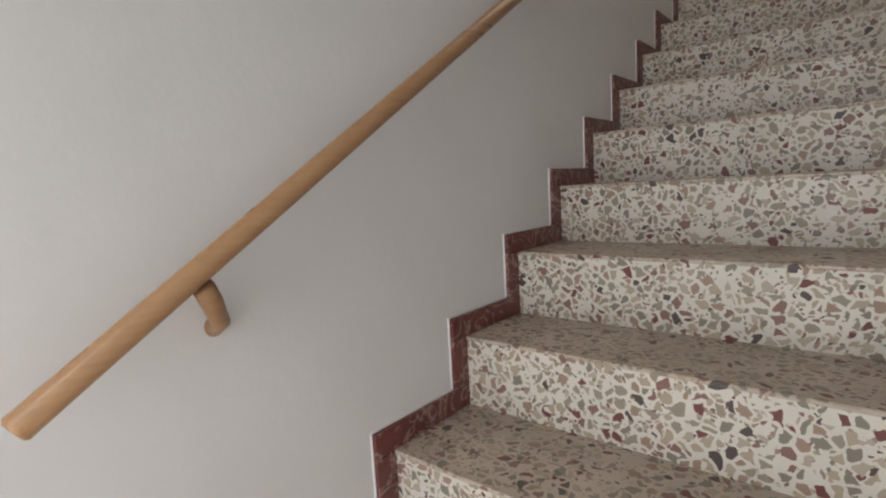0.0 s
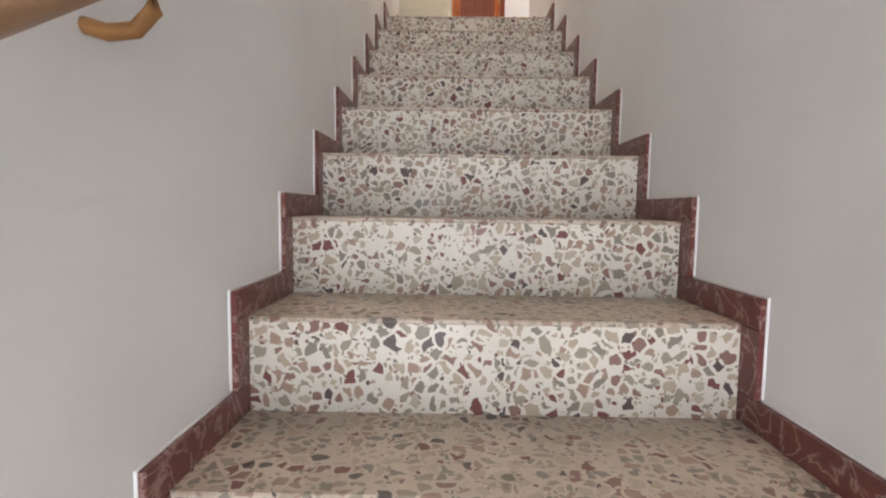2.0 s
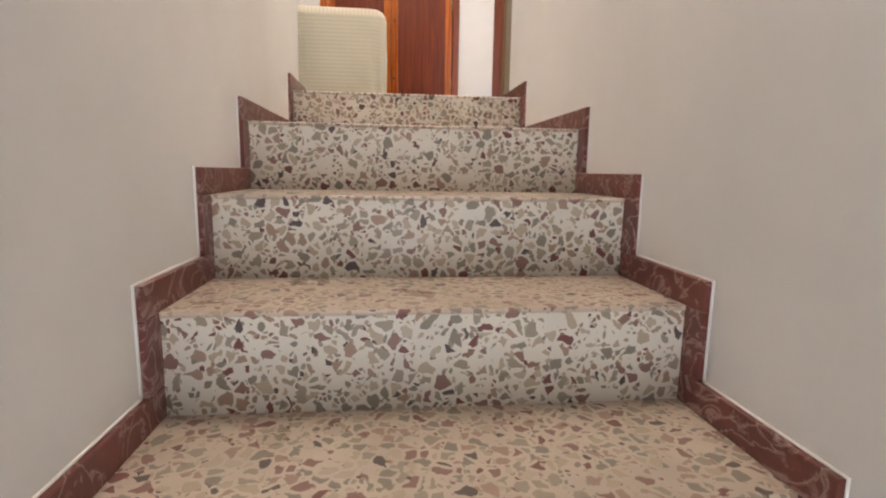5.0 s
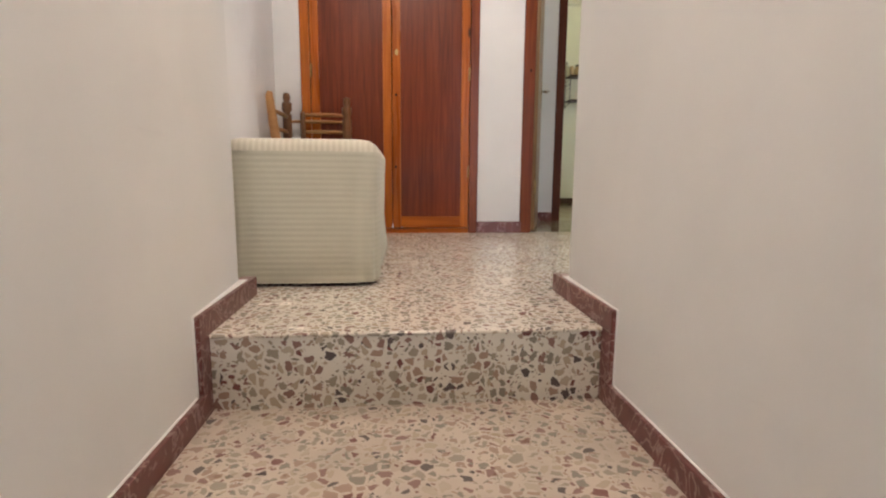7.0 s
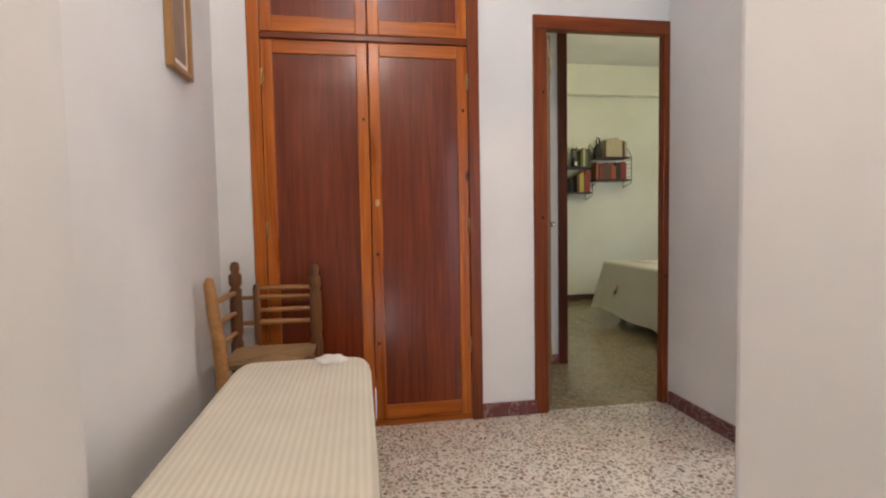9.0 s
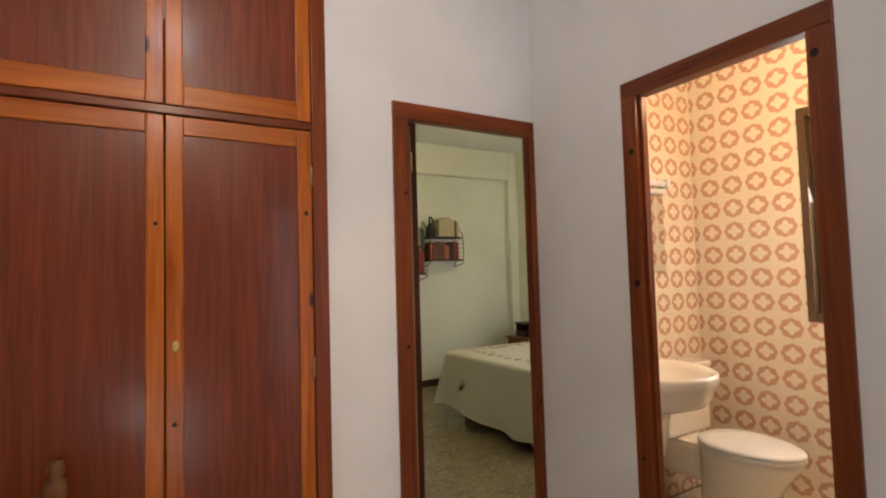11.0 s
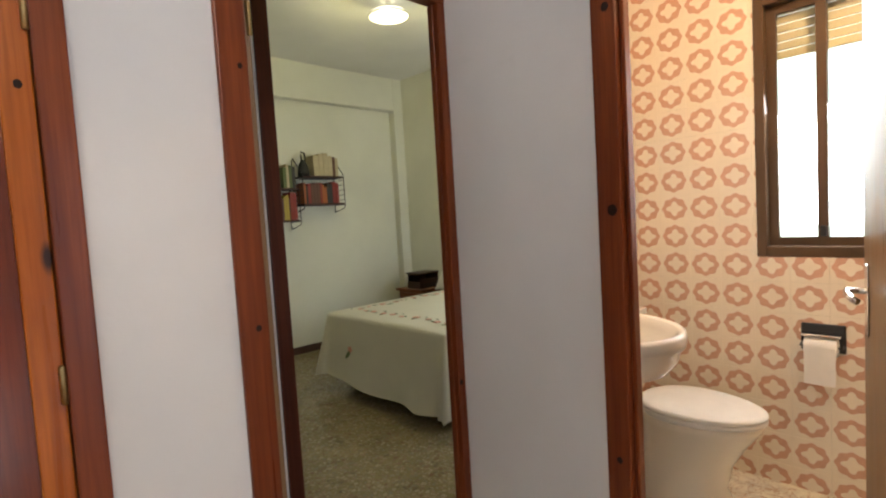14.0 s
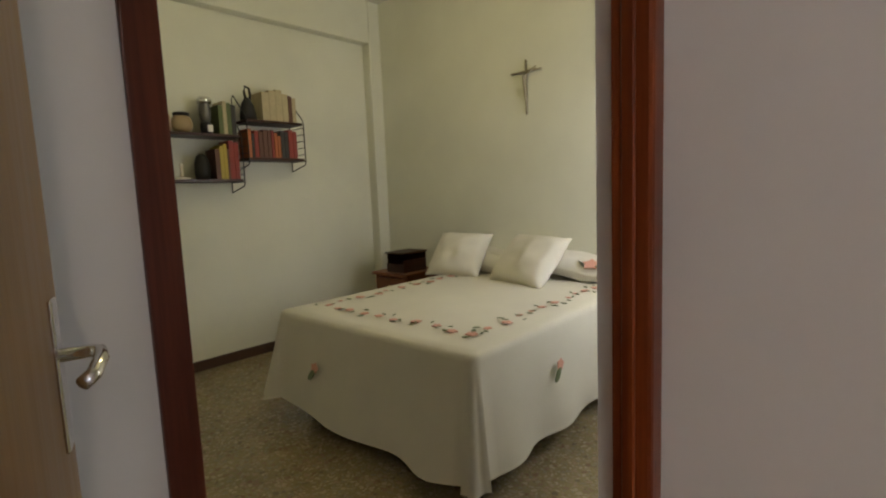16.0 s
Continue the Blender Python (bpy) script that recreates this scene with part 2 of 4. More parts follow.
M_PAPER = plain("white_paper", (0.80, 0.77, 0.72), 0.9)
M_OUT = plain("white_yard_wall_paint", (0.80, 0.80, 0.77), 0.8)
M_PAGE = plain("old_page_paper", (0.55, 0.46, 0.30), 0.9)
M_GILT = plain("gilt_frame_wood", (0.36, 0.19, 0.065), 0.35, 0.1)
M_SKIRT_PLAIN = plain("dark_baseboard", (0.075, 0.038, 0.030), 0.35)

g = Mat("window_glass", 0.02)
g.colour((0.93, 0.98, 0.96))
g.b.inputs["Transmission Weight"].default_value = 1.0
g.b.inputs["IOR"].default_value = 1.1
M_GLASS = g.m
mir = Mat("mirror_silver", 0.03, 1.0)
mir.colour((0.85, 0.87, 0.86))
M_MIRROR = mir.m


def glow(name, c, power):
    m = Mat(name, 0.3)
    m.colour((0.8, 0.8, 0.75))
    m.put(m.b, "Emission Color", (*c, 1))
    m.b.inputs["Emission Strength"].default_value = power
    return m.m


M_BACK = glow("bright_sky_backdrop", (0.90, 1.0, 0.97), 1.6)
M_LAMP = glow("lit_opal_glass", (1.0, 0.93, 0.62), 2.6)
M_LAMP_WARM = glow("lit_warm_glass", (1.0, 0.80, 0.5), 6.0)


# ---------------------------------------------------------------- mesh helpers
def mesh_ob(name, bm, mats, smooth=False):
    bm.normal_update()
    me = bpy.data.meshes.new(name)
    bm.to_mesh(me)
    bm.free()
    for m in mats if isinstance(mats, (list, tuple)) else [mats]:
        me.materials.append(m)
    if smooth:
        for p in me.polygons:
            p.use_smooth = True
    return new(name, me)


def part(name, bm, material, parent, label="", smooth=False):
    ob = mesh_ob(name, bm, material, smooth)
    ob.parent = parent
    if label:
        tagged(ob, label)
    return ob


def thing(name, label, category, place=(0, 0, 0), rz=0, group="", kind=""):
    ob = new(name)
    ob.empty_display_size = 0.1
    ob.matrix_world = pose(*place, 0, 0, rz)
    return tagged(ob, label, category, group, kind)


def add_box(bm, x0, x1, y0, y1, z0, z1, mat=0):
    v = [bm.verts.new((x, y, z)) for x in (x0, x1) for y in (y0, y1) for z in (z0, z1)]
    faces = [bm.faces.new([v[i] for i in q]) for q in
             ((0, 1, 3, 2), (4, 6, 7, 5), (0, 4, 5, 1), (2, 3, 7, 6), (0, 2, 6, 4), (1, 5, 7, 3))]
    for f in faces:
        f.material_index = mat
    return v


def box(x0, x1, y0, y1, z0, z1, bevel=0.0, seg=1):
    bm = bmesh.new()
    add_box(bm, x0, x1, y0, y1, z0, z1)
    if bevel:
        bmesh.ops.bevel(bm, geom=bm.edges[:], offset=bevel, segments=seg, affect="EDGES", profile=0.6)
    return bm


def boxes(*rows):
    bm = bmesh.new()
    for r in rows:
        add_box(bm, *r)
    return bm


def lathe(profile, n=24, sx=1.0, sy=1.0, at=(0, 0, 0)):
    bm = bmesh.new()
    rings = []
    for r, z in profile:
        rings.append([bm.verts.new((at[0] + r * sx * math.cos(2 * math.pi * i / n), at[1] + r * sy * math.sin(2 * math.pi * i / n), at[2] + z)) for i in range(n)])
    for a, b in zip(rings, rings[1:]):
        for i in range(n):
            bm.faces.new((a[i], a[(i + 1) % n], b[(i + 1) % n], b[i]))
    bm.faces.new(rings[0][::-1])
    bm.faces.new(rings[-1])
    bmesh.ops.recalc_face_normals(bm, faces=bm.faces[:])
    return bm


def tube(points, radius, n=10, bm=None, taper=None):
    bm = bm or bmesh.new()
    pts = [Vector(p) for p in points]
    rings = []
    for i, p in enumerate(pts):
        d = (pts[min(i + 1, len(pts) - 1)] - pts[max(i - 1, 0)]).normalized()
        side = d.cross(Vector((0, 0, 1)) if abs(d.z) < 0.95 else Vector((1, 0, 0))).normalized()
        up = side.cross(d)
        r = radius if taper is None else taper[i]
        rings.append([bm.verts.new(p + r * (math.cos(a) * side + math.sin(a) * up)) for a in (2 * math.pi * k / n for k in range(n))])
    for a, b in zip(rings, rings[1:]):
        for i in range(n):
            bm.faces.new((a[i], a[(i + 1) % n], b[(i + 1) % n], b[i]))
    bm.faces.new(rings[0][::-1])
    bm.faces.new(rings[-1])
    bmesh.ops.recalc_face_normals(bm, faces=bm.faces[:])
    return bm


def structure(name, bm, mat, label, category):
    return tagged(mesh_ob(name, bm, mat), label, category, kind="structure")


# ---------------------------------------------------------------- large structure
XL, XR = -0.016, 0.944        # faces of the stair walls
YE = 3.325                    # where the stair walls end
YN = 5.03                     # face of the wardrobe wall
XB = 1.968                    # face of the bathroom wall
LOW = -0.37

def stair_wall(x_far, x_face, flare):
    bm = bmesh.new()
    plan = [(x_far, -3.2), (x_face, -3.2), (x_face, 2.95), (x_face + flare * 0.85, YE - 0.02), (x_face + flare * 1.5, YE), (x_far, YE)]
    low, top = [bm.verts.new((*p, LOW)) for p in plan], [bm.verts.new((*p, CEIL)) for p in plan]
    bm.faces.new(low)
    bm.faces.new(top)
    for k in range(len(plan)):
        bm.faces.new((low[k], low[(k + 1) % 6], top[(k + 1) % 6], top[k]))
    bmesh.ops.recalc_face_normals(bm, faces=bm.faces[:])
    return bm


structure("wall_stair_left", stair_wall(-0.45, XL, -0.02), M_WALL, "white plastered wall with the handrail beside the stairs", "wall")
structure("wall_stair_right", stair_wall(1.09, XR, 0.015), M_WALL, "white plastered wall between stairs and corridor", "wall")
structure("wall_hall_left", box(-0.45, -0.30, YE, 5.10, H - 0.1, CEIL), M_WALL, "white plastered wall behind the covered bench", "wall")
structure("wall_entrance", boxes((-0.45, 0.03, -3.35, -3.2, LOW, CEIL), (0.90, 1.09, -3.35, -3.2, LOW, CEIL), (0.03, 0.90, -3.35, -3.2, 1.75, CEIL)),
          M_WALL, "white wall with the open street door", "wall")
structure("wall_north", boxes((-0.30, -0.144, YN, 5.10, H, CEIL), (-0.144, 0.935, YN, 5.10, 4.86, CEIL), (0.935, 1.228, YN, 5.10, H, CEIL), (1.228, XB, YN, 5.10, 4.426, CEIL)),
          M_WALL, "white plastered wall with wardrobe and bedroom doorway", "wall")
structure("wall_bathroom", boxes((XB, 2.068, 4.483, 5.10, H, CEIL), (XB, 2.068, 3.79, 4.483, 4.428, CEIL), (XB, 2.068, 0.0, 3.79, H, CEIL)),
          M_WALL, "white plastered wall with the bathroom doorway", "wall")
structure("wall_corridor_end", boxes((1.09, 1.14, 0.0, 0.15, H, CEIL), (1.92, XB, 0.0, 0.15, H, CEIL), (1.14, 1.92, 0.0, 0.15, 4.6, CEIL)),
          M_WALL, "white wall round the open balcony door", "wall")
structure("wall_bathroom_back", boxes((2.068, 3.42, 5.078, 5.13, H, CEIL)), M_BEDWALL, "plain wall between bathroom and bedroom", "wall")
structure("wall_bedroom_south", boxes((3.42, 3.55, 5.03, 5.13, H, CEIL), (4.35, 4.65, 5.03, 5.13, H, CEIL), (3.55, 4.35, 5.03, 5.13, H, 3.2), (3.55, 4.35, 5.03, 5.13, 4.35, CEIL)),
          M_BEDWALL, "cream wall with the bedroom window", "wall")
structure("wall_bathroom_window", boxes((3.297, 3.42, 4.472, 5.078, H, CEIL), (3.297, 3.42, 3.2, 3.933, H, CEIL), (3.297, 3.42, 3.933, 4.472, H, 3.41), (3.297, 3.42, 3.933, 4.472, 4.521, CEIL)),
          M_GROUT, "tiled outer wall with a brown window", "wall")
structure("wall_bathroom_south", boxes((2.068, 3.42, 3.08, 3.2, H, CEIL)), M_TILE, "plain cream wall closing the bathroom", "wall")
structure("wall_closet", boxes((1.04, 1.684, 5.85, 5.95, H, CEIL)), M_WALL, "white wall stub behind the open bedroom door", "wall")
structure("wall_vestibule", boxes((0.94, 1.04, 5.10, 5.95, H, CEIL)), M_WALL, "white wall beside the wardrobe", "wall")
structure("wall_bedroom_left", boxes((0.85, 1.0, 5.95, 8.55, H, CEIL)), M_BEDWALL, "plain cream bedroom wall", "wall")
structure("wall_bedroom_back", boxes((1.0, 4.65, 8.40, 8.55, H, CEIL)), M_BEDWALL, "cream bedroom wall with the wall shelves", "wall")
structure("wall_bedroom_right", boxes((4.50, 4.65, 5.13, 8.40, H, CEIL)), M_BEDWALL, "cream bedroom wall behind the bed head", "wall")
structure("beam", box(1.0, 4.37, 8.30, 8.40, 4.893, CEIL, 0.006), M_BEDWALL, "cream plastered ceiling beam", "beam")
structure("pilaster", box(4.37, 4.50, 8.30, 8.40, H, CEIL, 0.006), M_BEDWALL, "cream plastered corner pilaster", "pilaster")
structure("ceiling", boxes((-0.45, 4.65, -3.35, 8.55, CEIL, CEIL + 0.12)), M_CEIL, "white plastered ceiling", "ceiling")
structure("floor_hall", boxes((1.09, XB, 0.0, YE, H - 0.12, H), (-0.30, XB, YE, 5.05, H - 0.12, H)), M_FLOOR, "polished speckled terrazzo hall floor", "floor")
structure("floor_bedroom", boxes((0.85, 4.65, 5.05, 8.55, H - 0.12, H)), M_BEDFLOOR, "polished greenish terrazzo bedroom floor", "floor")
structure("floor_bathroom", boxes((XB, 3.42, 3.08, 5.05, H - 0.12, H)), M_BATHFLOOR, "beige marble bathroom floor", "floor")
structure("floor_entrance", boxes((-0.45, 1.09, -3.35, -1.40, LOW - 0.12, LOW)), M_STEP, "terrazzo floor at the foot of the stairs", "floor")
structure("ground", boxes((-60, 60, -60, 60, LOW - 0.35, LOW - 0.15)), M_OUT, "pale paved ground outside", "ground")
structure("backdrop", boxes((5.6, 5.7, -1.0, 9.0, LOW, 12.0)), M_BACK, "bright pale sky beyond the windows", "backdrop")

# ---------------------------------------------------------------- stairs
RISE = 0.185
FACE = [-1.40, -1.115, -0.832, -0.553, -0.284, 0.002, 0.280, 0.553, 0.848, 1.115, 1.410, 1.700, 1.976, 2.297, 2.982]
stair = thing("staircase", "white terrazzo stairs with grey and red chips between white walls", "stairs", (0, FACE[0], LOW), kind="structure")
base = Matrix.Translation((0, -FACE[0], -LOW))


def local(bm):
    bmesh.ops.transform(bm, matrix=base, verts=bm.verts)
    return bm


SK = 0.057
BEAD = 0.003
for i, y in enumerate(FACE):
    z = LOW + (i + 1) * RISE
    back = FACE[i + 1] + 0.02 if i + 1 < len(FACE) else YE
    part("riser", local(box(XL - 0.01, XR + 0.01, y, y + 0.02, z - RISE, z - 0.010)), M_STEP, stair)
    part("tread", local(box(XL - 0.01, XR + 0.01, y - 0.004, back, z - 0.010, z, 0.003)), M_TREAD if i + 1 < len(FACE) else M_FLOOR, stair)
    for xa, xb in ((XL - 0.03, XL + 0.014), (XR - 0.014, XR + 0.03)):
        nxt = FACE[i + 1] if i + 1 < len(FACE) else YE + SK
        part("skirting_tile", local(box(xa, xb, y - SK, nxt - 0.0005, z + 0.0005, z + SK, 0.0015)), M_SKIRT, stair)
        ba, bb = (XL - 0.03, XL + 0.0045) if xa < XL else (XR - 0.0045, XR + 0.03)
        part("plaster_bead", local(box(ba, bb, y - SK, nxt - SK - BEAD, z + SK + 0.0003, z + SK + BEAD, 0.0008)), M_WALL, stair, "rough white plaster edge")
        part("plaster_bead", local(box(ba, bb, y - SK - BEAD, y - SK - 0.0003, z - RISE + SK + BEAD, z + SK + BEAD, 0.0008)), M_WALL, stair)
        part("skirting_tile", local(box(xa, xb, y - SK, y - 0.0005, z - RISE + SK + 0.001, z - 0.0005, 0.0015)), M_SKIRT, stair)

# ---------------------------------------------------------------- handrail
rail = thing("handrail", "round varnished beech handrail on wooden wall brackets", "handrail", (0.0, -1.46, 0.5))
ra, rb = Vector((0.060, -1.464, 0.5155)), Vector((0.060, 0.02, 1.482))
dirn = (rb - ra).normalized()
bm = tube([ra - Vector((0, -1.46, 0.5)), ra + dirn * 0.004 - Vector((0, -1.46, 0.5)), rb - dirn * 0.004 - Vector((0, -1.46, 0.5)), rb - Vector((0, -1.46, 0.5))], 0.0185, 20, taper=[0.015, 0.0185, 0.0185, 0.015])
part("rail", bm, M_RAIL, rail, smooth=True)
for q, mat, lab in ((0.257, M_RAIL, "wooden bracket"), (1.617, M_CHAIR_X, "curved brown bracket")):
    p = ra + dirn * q - Vector((0, -1.46, 0.5))
    if mat is M_RAIL:
        bm = tube([p + Vector((0.0, 0.01, -0.02)), p + Vector((-0.02, 0.03, -0.05)), p + Vector((-0.045, 0.05, -0.085)), p + Vector((-0.082, 0.055, -0.10))], 0.013, 12, taper=[0.016, 0.016, 0.015, 0.017])
    else:
        bm = tube([p + Vector((0.0, 0.0, -0.02)), p + Vector((0.0, 0.0, -0.055)), p + Vector((-0.02, 0.0, -0.075)), p + Vector((-0.05, 0, -0.078)), p + Vector((-0.078, 0.0, -0.07))], 0.0095, 10)
    part("bracket", bm, mat, rail, lab, True)

# ---------------------------------------------------------------- baseboards
BB = 0.072


def baseboard(x0, x1, y0, y1, mat=M_SKIRT, h=BB):
    return structure("baseboard", box(x0, x1, y0, y1, H, H + h, 0.002), mat, "dark red marble baseboard along the wall", "baseboard")


baseboard(0.937, 1.224, YN - 0.014, YN + 0.001)
baseboard(XB - 0.014, XB + 0.001, 4.494, YN - 0.03)
baseboard(XB - 0.014, XB + 0.001, 0.2, 3.775)
baseboard(-0.301, -0.286, YE, YN - 0.002)
baseboard(-0.286, -0.146, YN - 0.014, YN + 0.001)
baseboard(1.09, 1.104, 0.2, YE)
baseboard(1.05, 1.681, 5.836, 5.851, M_SKIRT)
baseboard(1.0, 4.37, 8.386, 8.401, M_SKIRT_PLAIN)
baseboard(4.486, 4.501, 5.26, 8.30, M_SKIRT_PLAIN)

# ---------------------------------------------------------------- wardrobe
WX0, WX1 = -0.144, 0.935
ward = thing("wardrobe", "built-in wardrobe with orange pine frames and dark mahogany panels", "wardrobe", (0.395, YN, H))


def wl(x0, x1, y0, y1, z0, z1, bevel=0.0, seg=1):
    return box(x0 - 0.395, x1 - 0.395, y0 - YN, y1 - YN, z0 - H, z1 - H, bevel, seg)


part("body", boxes(*[(a - 0.395, b - 0.395, c - YN, d - YN, e - H, f - H) for a, b, c, d, e, f in (
    (WX0 + 0.004, WX0 + 0.022, 5.06, 5.62, H + 0.002, 4.85), (WX1 - 0.022, WX1 - 0.004, 5.06, 5.62, H + 0.002, 4.85),
    (WX0 + 0.022, WX1 - 0.022, 5.60, 5.62, H + 0.002, 4.85), (WX0 + 0.022, WX1 - 0.022, 5.06, 5.60, 4.27, 4.29))]), M_MAHOG, ward)
part("frame_post", wl(WX0, WX0 + 0.055, YN - 0.022, YN + 0.03, H, 4.86, 0.004, 2), M_PINE, ward)
part("frame_post", wl(WX1 - 0.055, WX1, YN - 0.022, YN + 0.03, H, 4.86, 0.004, 2), M_FRAME, ward)
part("frame_rail", wl(WX0 + 0.055, WX1 - 0.055, YN - 0.018, YN + 0.03, 4.262, 4.29, 0.003), M_FRAME_X, ward)
part("frame_rail", wl(WX0 + 0.055, WX1 - 0.055, YN - 0.018, YN + 0.03, 4.82, 4.86, 0.003), M_PINE_X, ward)
part("plinth", wl(WX0 + 0.055, WX1 - 0.055, YN - 0.004, YN + 0.03, H, H + 0.03), M_PINE_X, ward)
MID = 0.398


def wardrobe_door(x0, x1, z0, z1, stile, left):
    leaf = new("door")
    leaf.parent = ward
    leaf.location = (0, 0, 0)
    y0, y1 = YN - 0.014, YN + 0.012
    rail_h = 0.062
    part("stile", wl(x0, x0 + stile, y0, y1, z0, z1, 0.004, 2), M_PINE, leaf)
    part("stile", wl(x1 - stile, x1, y0, y1, z0, z1, 0.004, 2), M_PINE, leaf)
    part("top_rail", wl(x0 + stile, x1 - stile, y0 + 0.001, y1, z1 - rail_h, z1, 0.003), M_PINE_X, leaf)
    part("bottom_rail", wl(x0 + stile, x1 - stile, y0 + 0.001, y1, z0, z0 + rail_h + 0.01, 0.003), M_PINE_X, leaf)
    part("panel", wl(x0 + stile - 0.003, x1 - stile + 0.003, y0 + 0.009, y1 - 0.004, z0 + rail_h, z1 - rail_h + 0.003), M_MAHOG, leaf)
    return leaf


for x0, x1, left in ((WX0 + 0.057, MID - 0.002, True), (MID + 0.002, WX1 - 0.057, False)):
    leaf = wardrobe_door(x0, x1, H + 0.034, 4.258, 0.052, left)
    wardrobe_door(x0, x1, 4.294, 4.816, 0.052, left)
    if not left:
        plate = lathe([(0.011, 0), (0.011, 0.003), (0.009, 0.004)], 16, 1.0, 1.6)
        bmesh.ops.transform(plate, matrix=pose(MID + 0.03 - 0.395, -0.014, 3.505 - H, 90), verts=plate.verts)
        part("keyhole_plate", plate, M_BRASS, leaf, "oval brass keyhole plate", True)
        hx = x1 - 0.004
    else:
        hx = x0 + 0.004
    for hz in (H + 0.35, 3.35, 4.05):
        hb = lathe([(0.006, 0), (0.006, 0.07), (0.004, 0.075)], 10)
        bmesh.ops.transform(hb, matrix=Matrix.Translation((hx - 0.395, -0.020, hz - H)), verts=hb.verts)
        part("hinge", hb, M_BRASS, leaf, smooth=True)


# ---------------------------------------------------------------- door frames and doors
def door_frame_y(name, label, x0, x1, y, z1, w, depth, proud, w_right):
    """A frame in a wall that faces -y."""
    t = thing(name, label, "door frame", ((x0 + x1) / 2, y, H), kind="structure")
    c = (x0 + x1) / 2
    for a, b in ((x0, x0 + w), (x1 - w_right, x1)):
        part("jamb", box(a - c, b - c, -proud, depth, 0, z1 - H - w, 0.005, 2), M_FRAME, t)
        s = 1 if a == x0 else -1
        e = b if a == x0 else a
        part("door_stop", box(min(e, e + s * 0.006) - c, max(e, e + s * 0.006) - c, 0.006, depth - 0.014, 0, z1 - H - w, 0.002), M_FRAME, t)
    part("head", box(x0 - c, x1 - c, -proud, depth, z1 - H - w, z1 - H, 0.005, 2), M_FRAME_X, t)
    return t


def door_frame_x(name, label, y0, y1, x, z1, w, depth, proud):
    """A frame in a wall that faces -x."""
    t = thing(name, label, "door frame", (x, (y0 + y1) / 2, H), kind="structure")
    c = (y0 + y1) / 2
    for a, b in ((y0, y0 + w), (y1 - w, y1)):
        part("jamb", box(-proud, depth, a - c, b - c, 0, z1 - H - w, 0.005, 2), M_FRAME, t)
        s = 1 if a == y0 else -1
        e = b if a == y0 else a
        part("door_stop", box(0.012, depth - 0.006, min(e, e + s * 0.012) - c, max(e, e + s * 0.012) - c, 0, z1 - H - w, 0.002), M_FRAME, t)
    part("head", box(-proud, depth, y0 - c, y1 - c, z1 - H - w, z1 - H, 0.005, 2), M_FRAME_Y, t)
    return t


door_frame_y("door_1", "red-brown varnished pine frame of the bedroom doorway", 1.217, XB - 0.001, YN, 4.432, 0.072, 0.036, 0.012, 0.036)
door_frame_x("door_2", "red-brown varnished pine frame of the bathroom doorway", 3.778, 4.491, XB, 4.436, 0.066, 0.048, 0.012)


def door_leaf(name, label, place, rz, width, height, side):
    t = thing(name, label, "door", place, rz)
    part("panel", box(0.0, width, -0.018, 0.018, 0.008, height, 0.003), M_LEAF, t)
    for s in (-1, 1):
        y = s * 0.018
        h = new("handle")
        h.parent = t
        tagged(h, "chrome lever handle on a long plate")
        part("plate", box(width - 0.075, width - 0.035, min(y, y + s * 0.005), max(y, y + s * 0.005), 0.86, 1.06, 0.002), M_CHROME, h)
        part("lever", tube([(width - 0.055, y, 0.985), (width - 0.055, y + s * 0.035, 0.985), (width - 0.062, y + s * 0.047, 0.985), (width - 0.09, y + s * 0.05, 0.982), (width - 0.125, y + s * 0.044, 0.973), (width - 0.138, y + s * 0.034, 0.967)], 0.009, 12), M_CHROME, h, smooth=True)
    part("lock_plate", box(width - 0.0005, width + 0.0015, -0.010, 0.010, 0.93, 1.07), M_BRASS, t)
    for hz in (0.25, 1.75):
        hb = lathe([(0.007, 0), (0.007, 0.08), (0.004, 0.088)], 10)
        bmesh.ops.transform(hb, matrix=Matrix.Translation((-0.004, side * 0.016, hz)), verts=hb.verts)
        part("hinge", hb, M_BRASS, t, smooth=True)
    return t


door_leaf("bedroom_door", "tan veneered bedroom door standing open", (1.317, 5.10, H), 72.2, 0.60, 1.955, -1)
door_leaf("bathroom_door", "tan veneered bathroom door standing open", (2.075, 3.874, H), 14.5, 0.56, 1.955, 1)
structure("closet_post", box(1.684, 1.750, 5.838, 5.96, H, CEIL, 0.004, 2), M_POST, "dark brown wooden post ending the closet wall", "post")

door_two = bpy.data.objects["door_2"]


def knot(parent, place, rx, ry, rz, w, h):
    bm = blot(14, w, h, 0.06)
    ob = part("knot", bm, M_KNOT, parent, "dark wood knot")
    ob.matrix_world = pose(*place, rx, ry, rz)


def blot(n, rx, ry, wave):
    bm = bmesh.new()
    ring = [bm.verts.new((rx * (1 + wave * math.cos(5 * a)) * math.cos(a), ry * (1 + wave * math.cos(5 * a)) * math.sin(a), 0.0)) for a in (2 * math.pi * i / n for i in range(n))]
    low = [bm.verts.new((v.co.x, v.co.y, -0.004)) for v in ring]
    bm.faces.new(ring)
    for i in range(n):
        bm.faces.new((ring[i], low[i], low[(i + 1) % n], ring[(i + 1) % n]))
    return bm


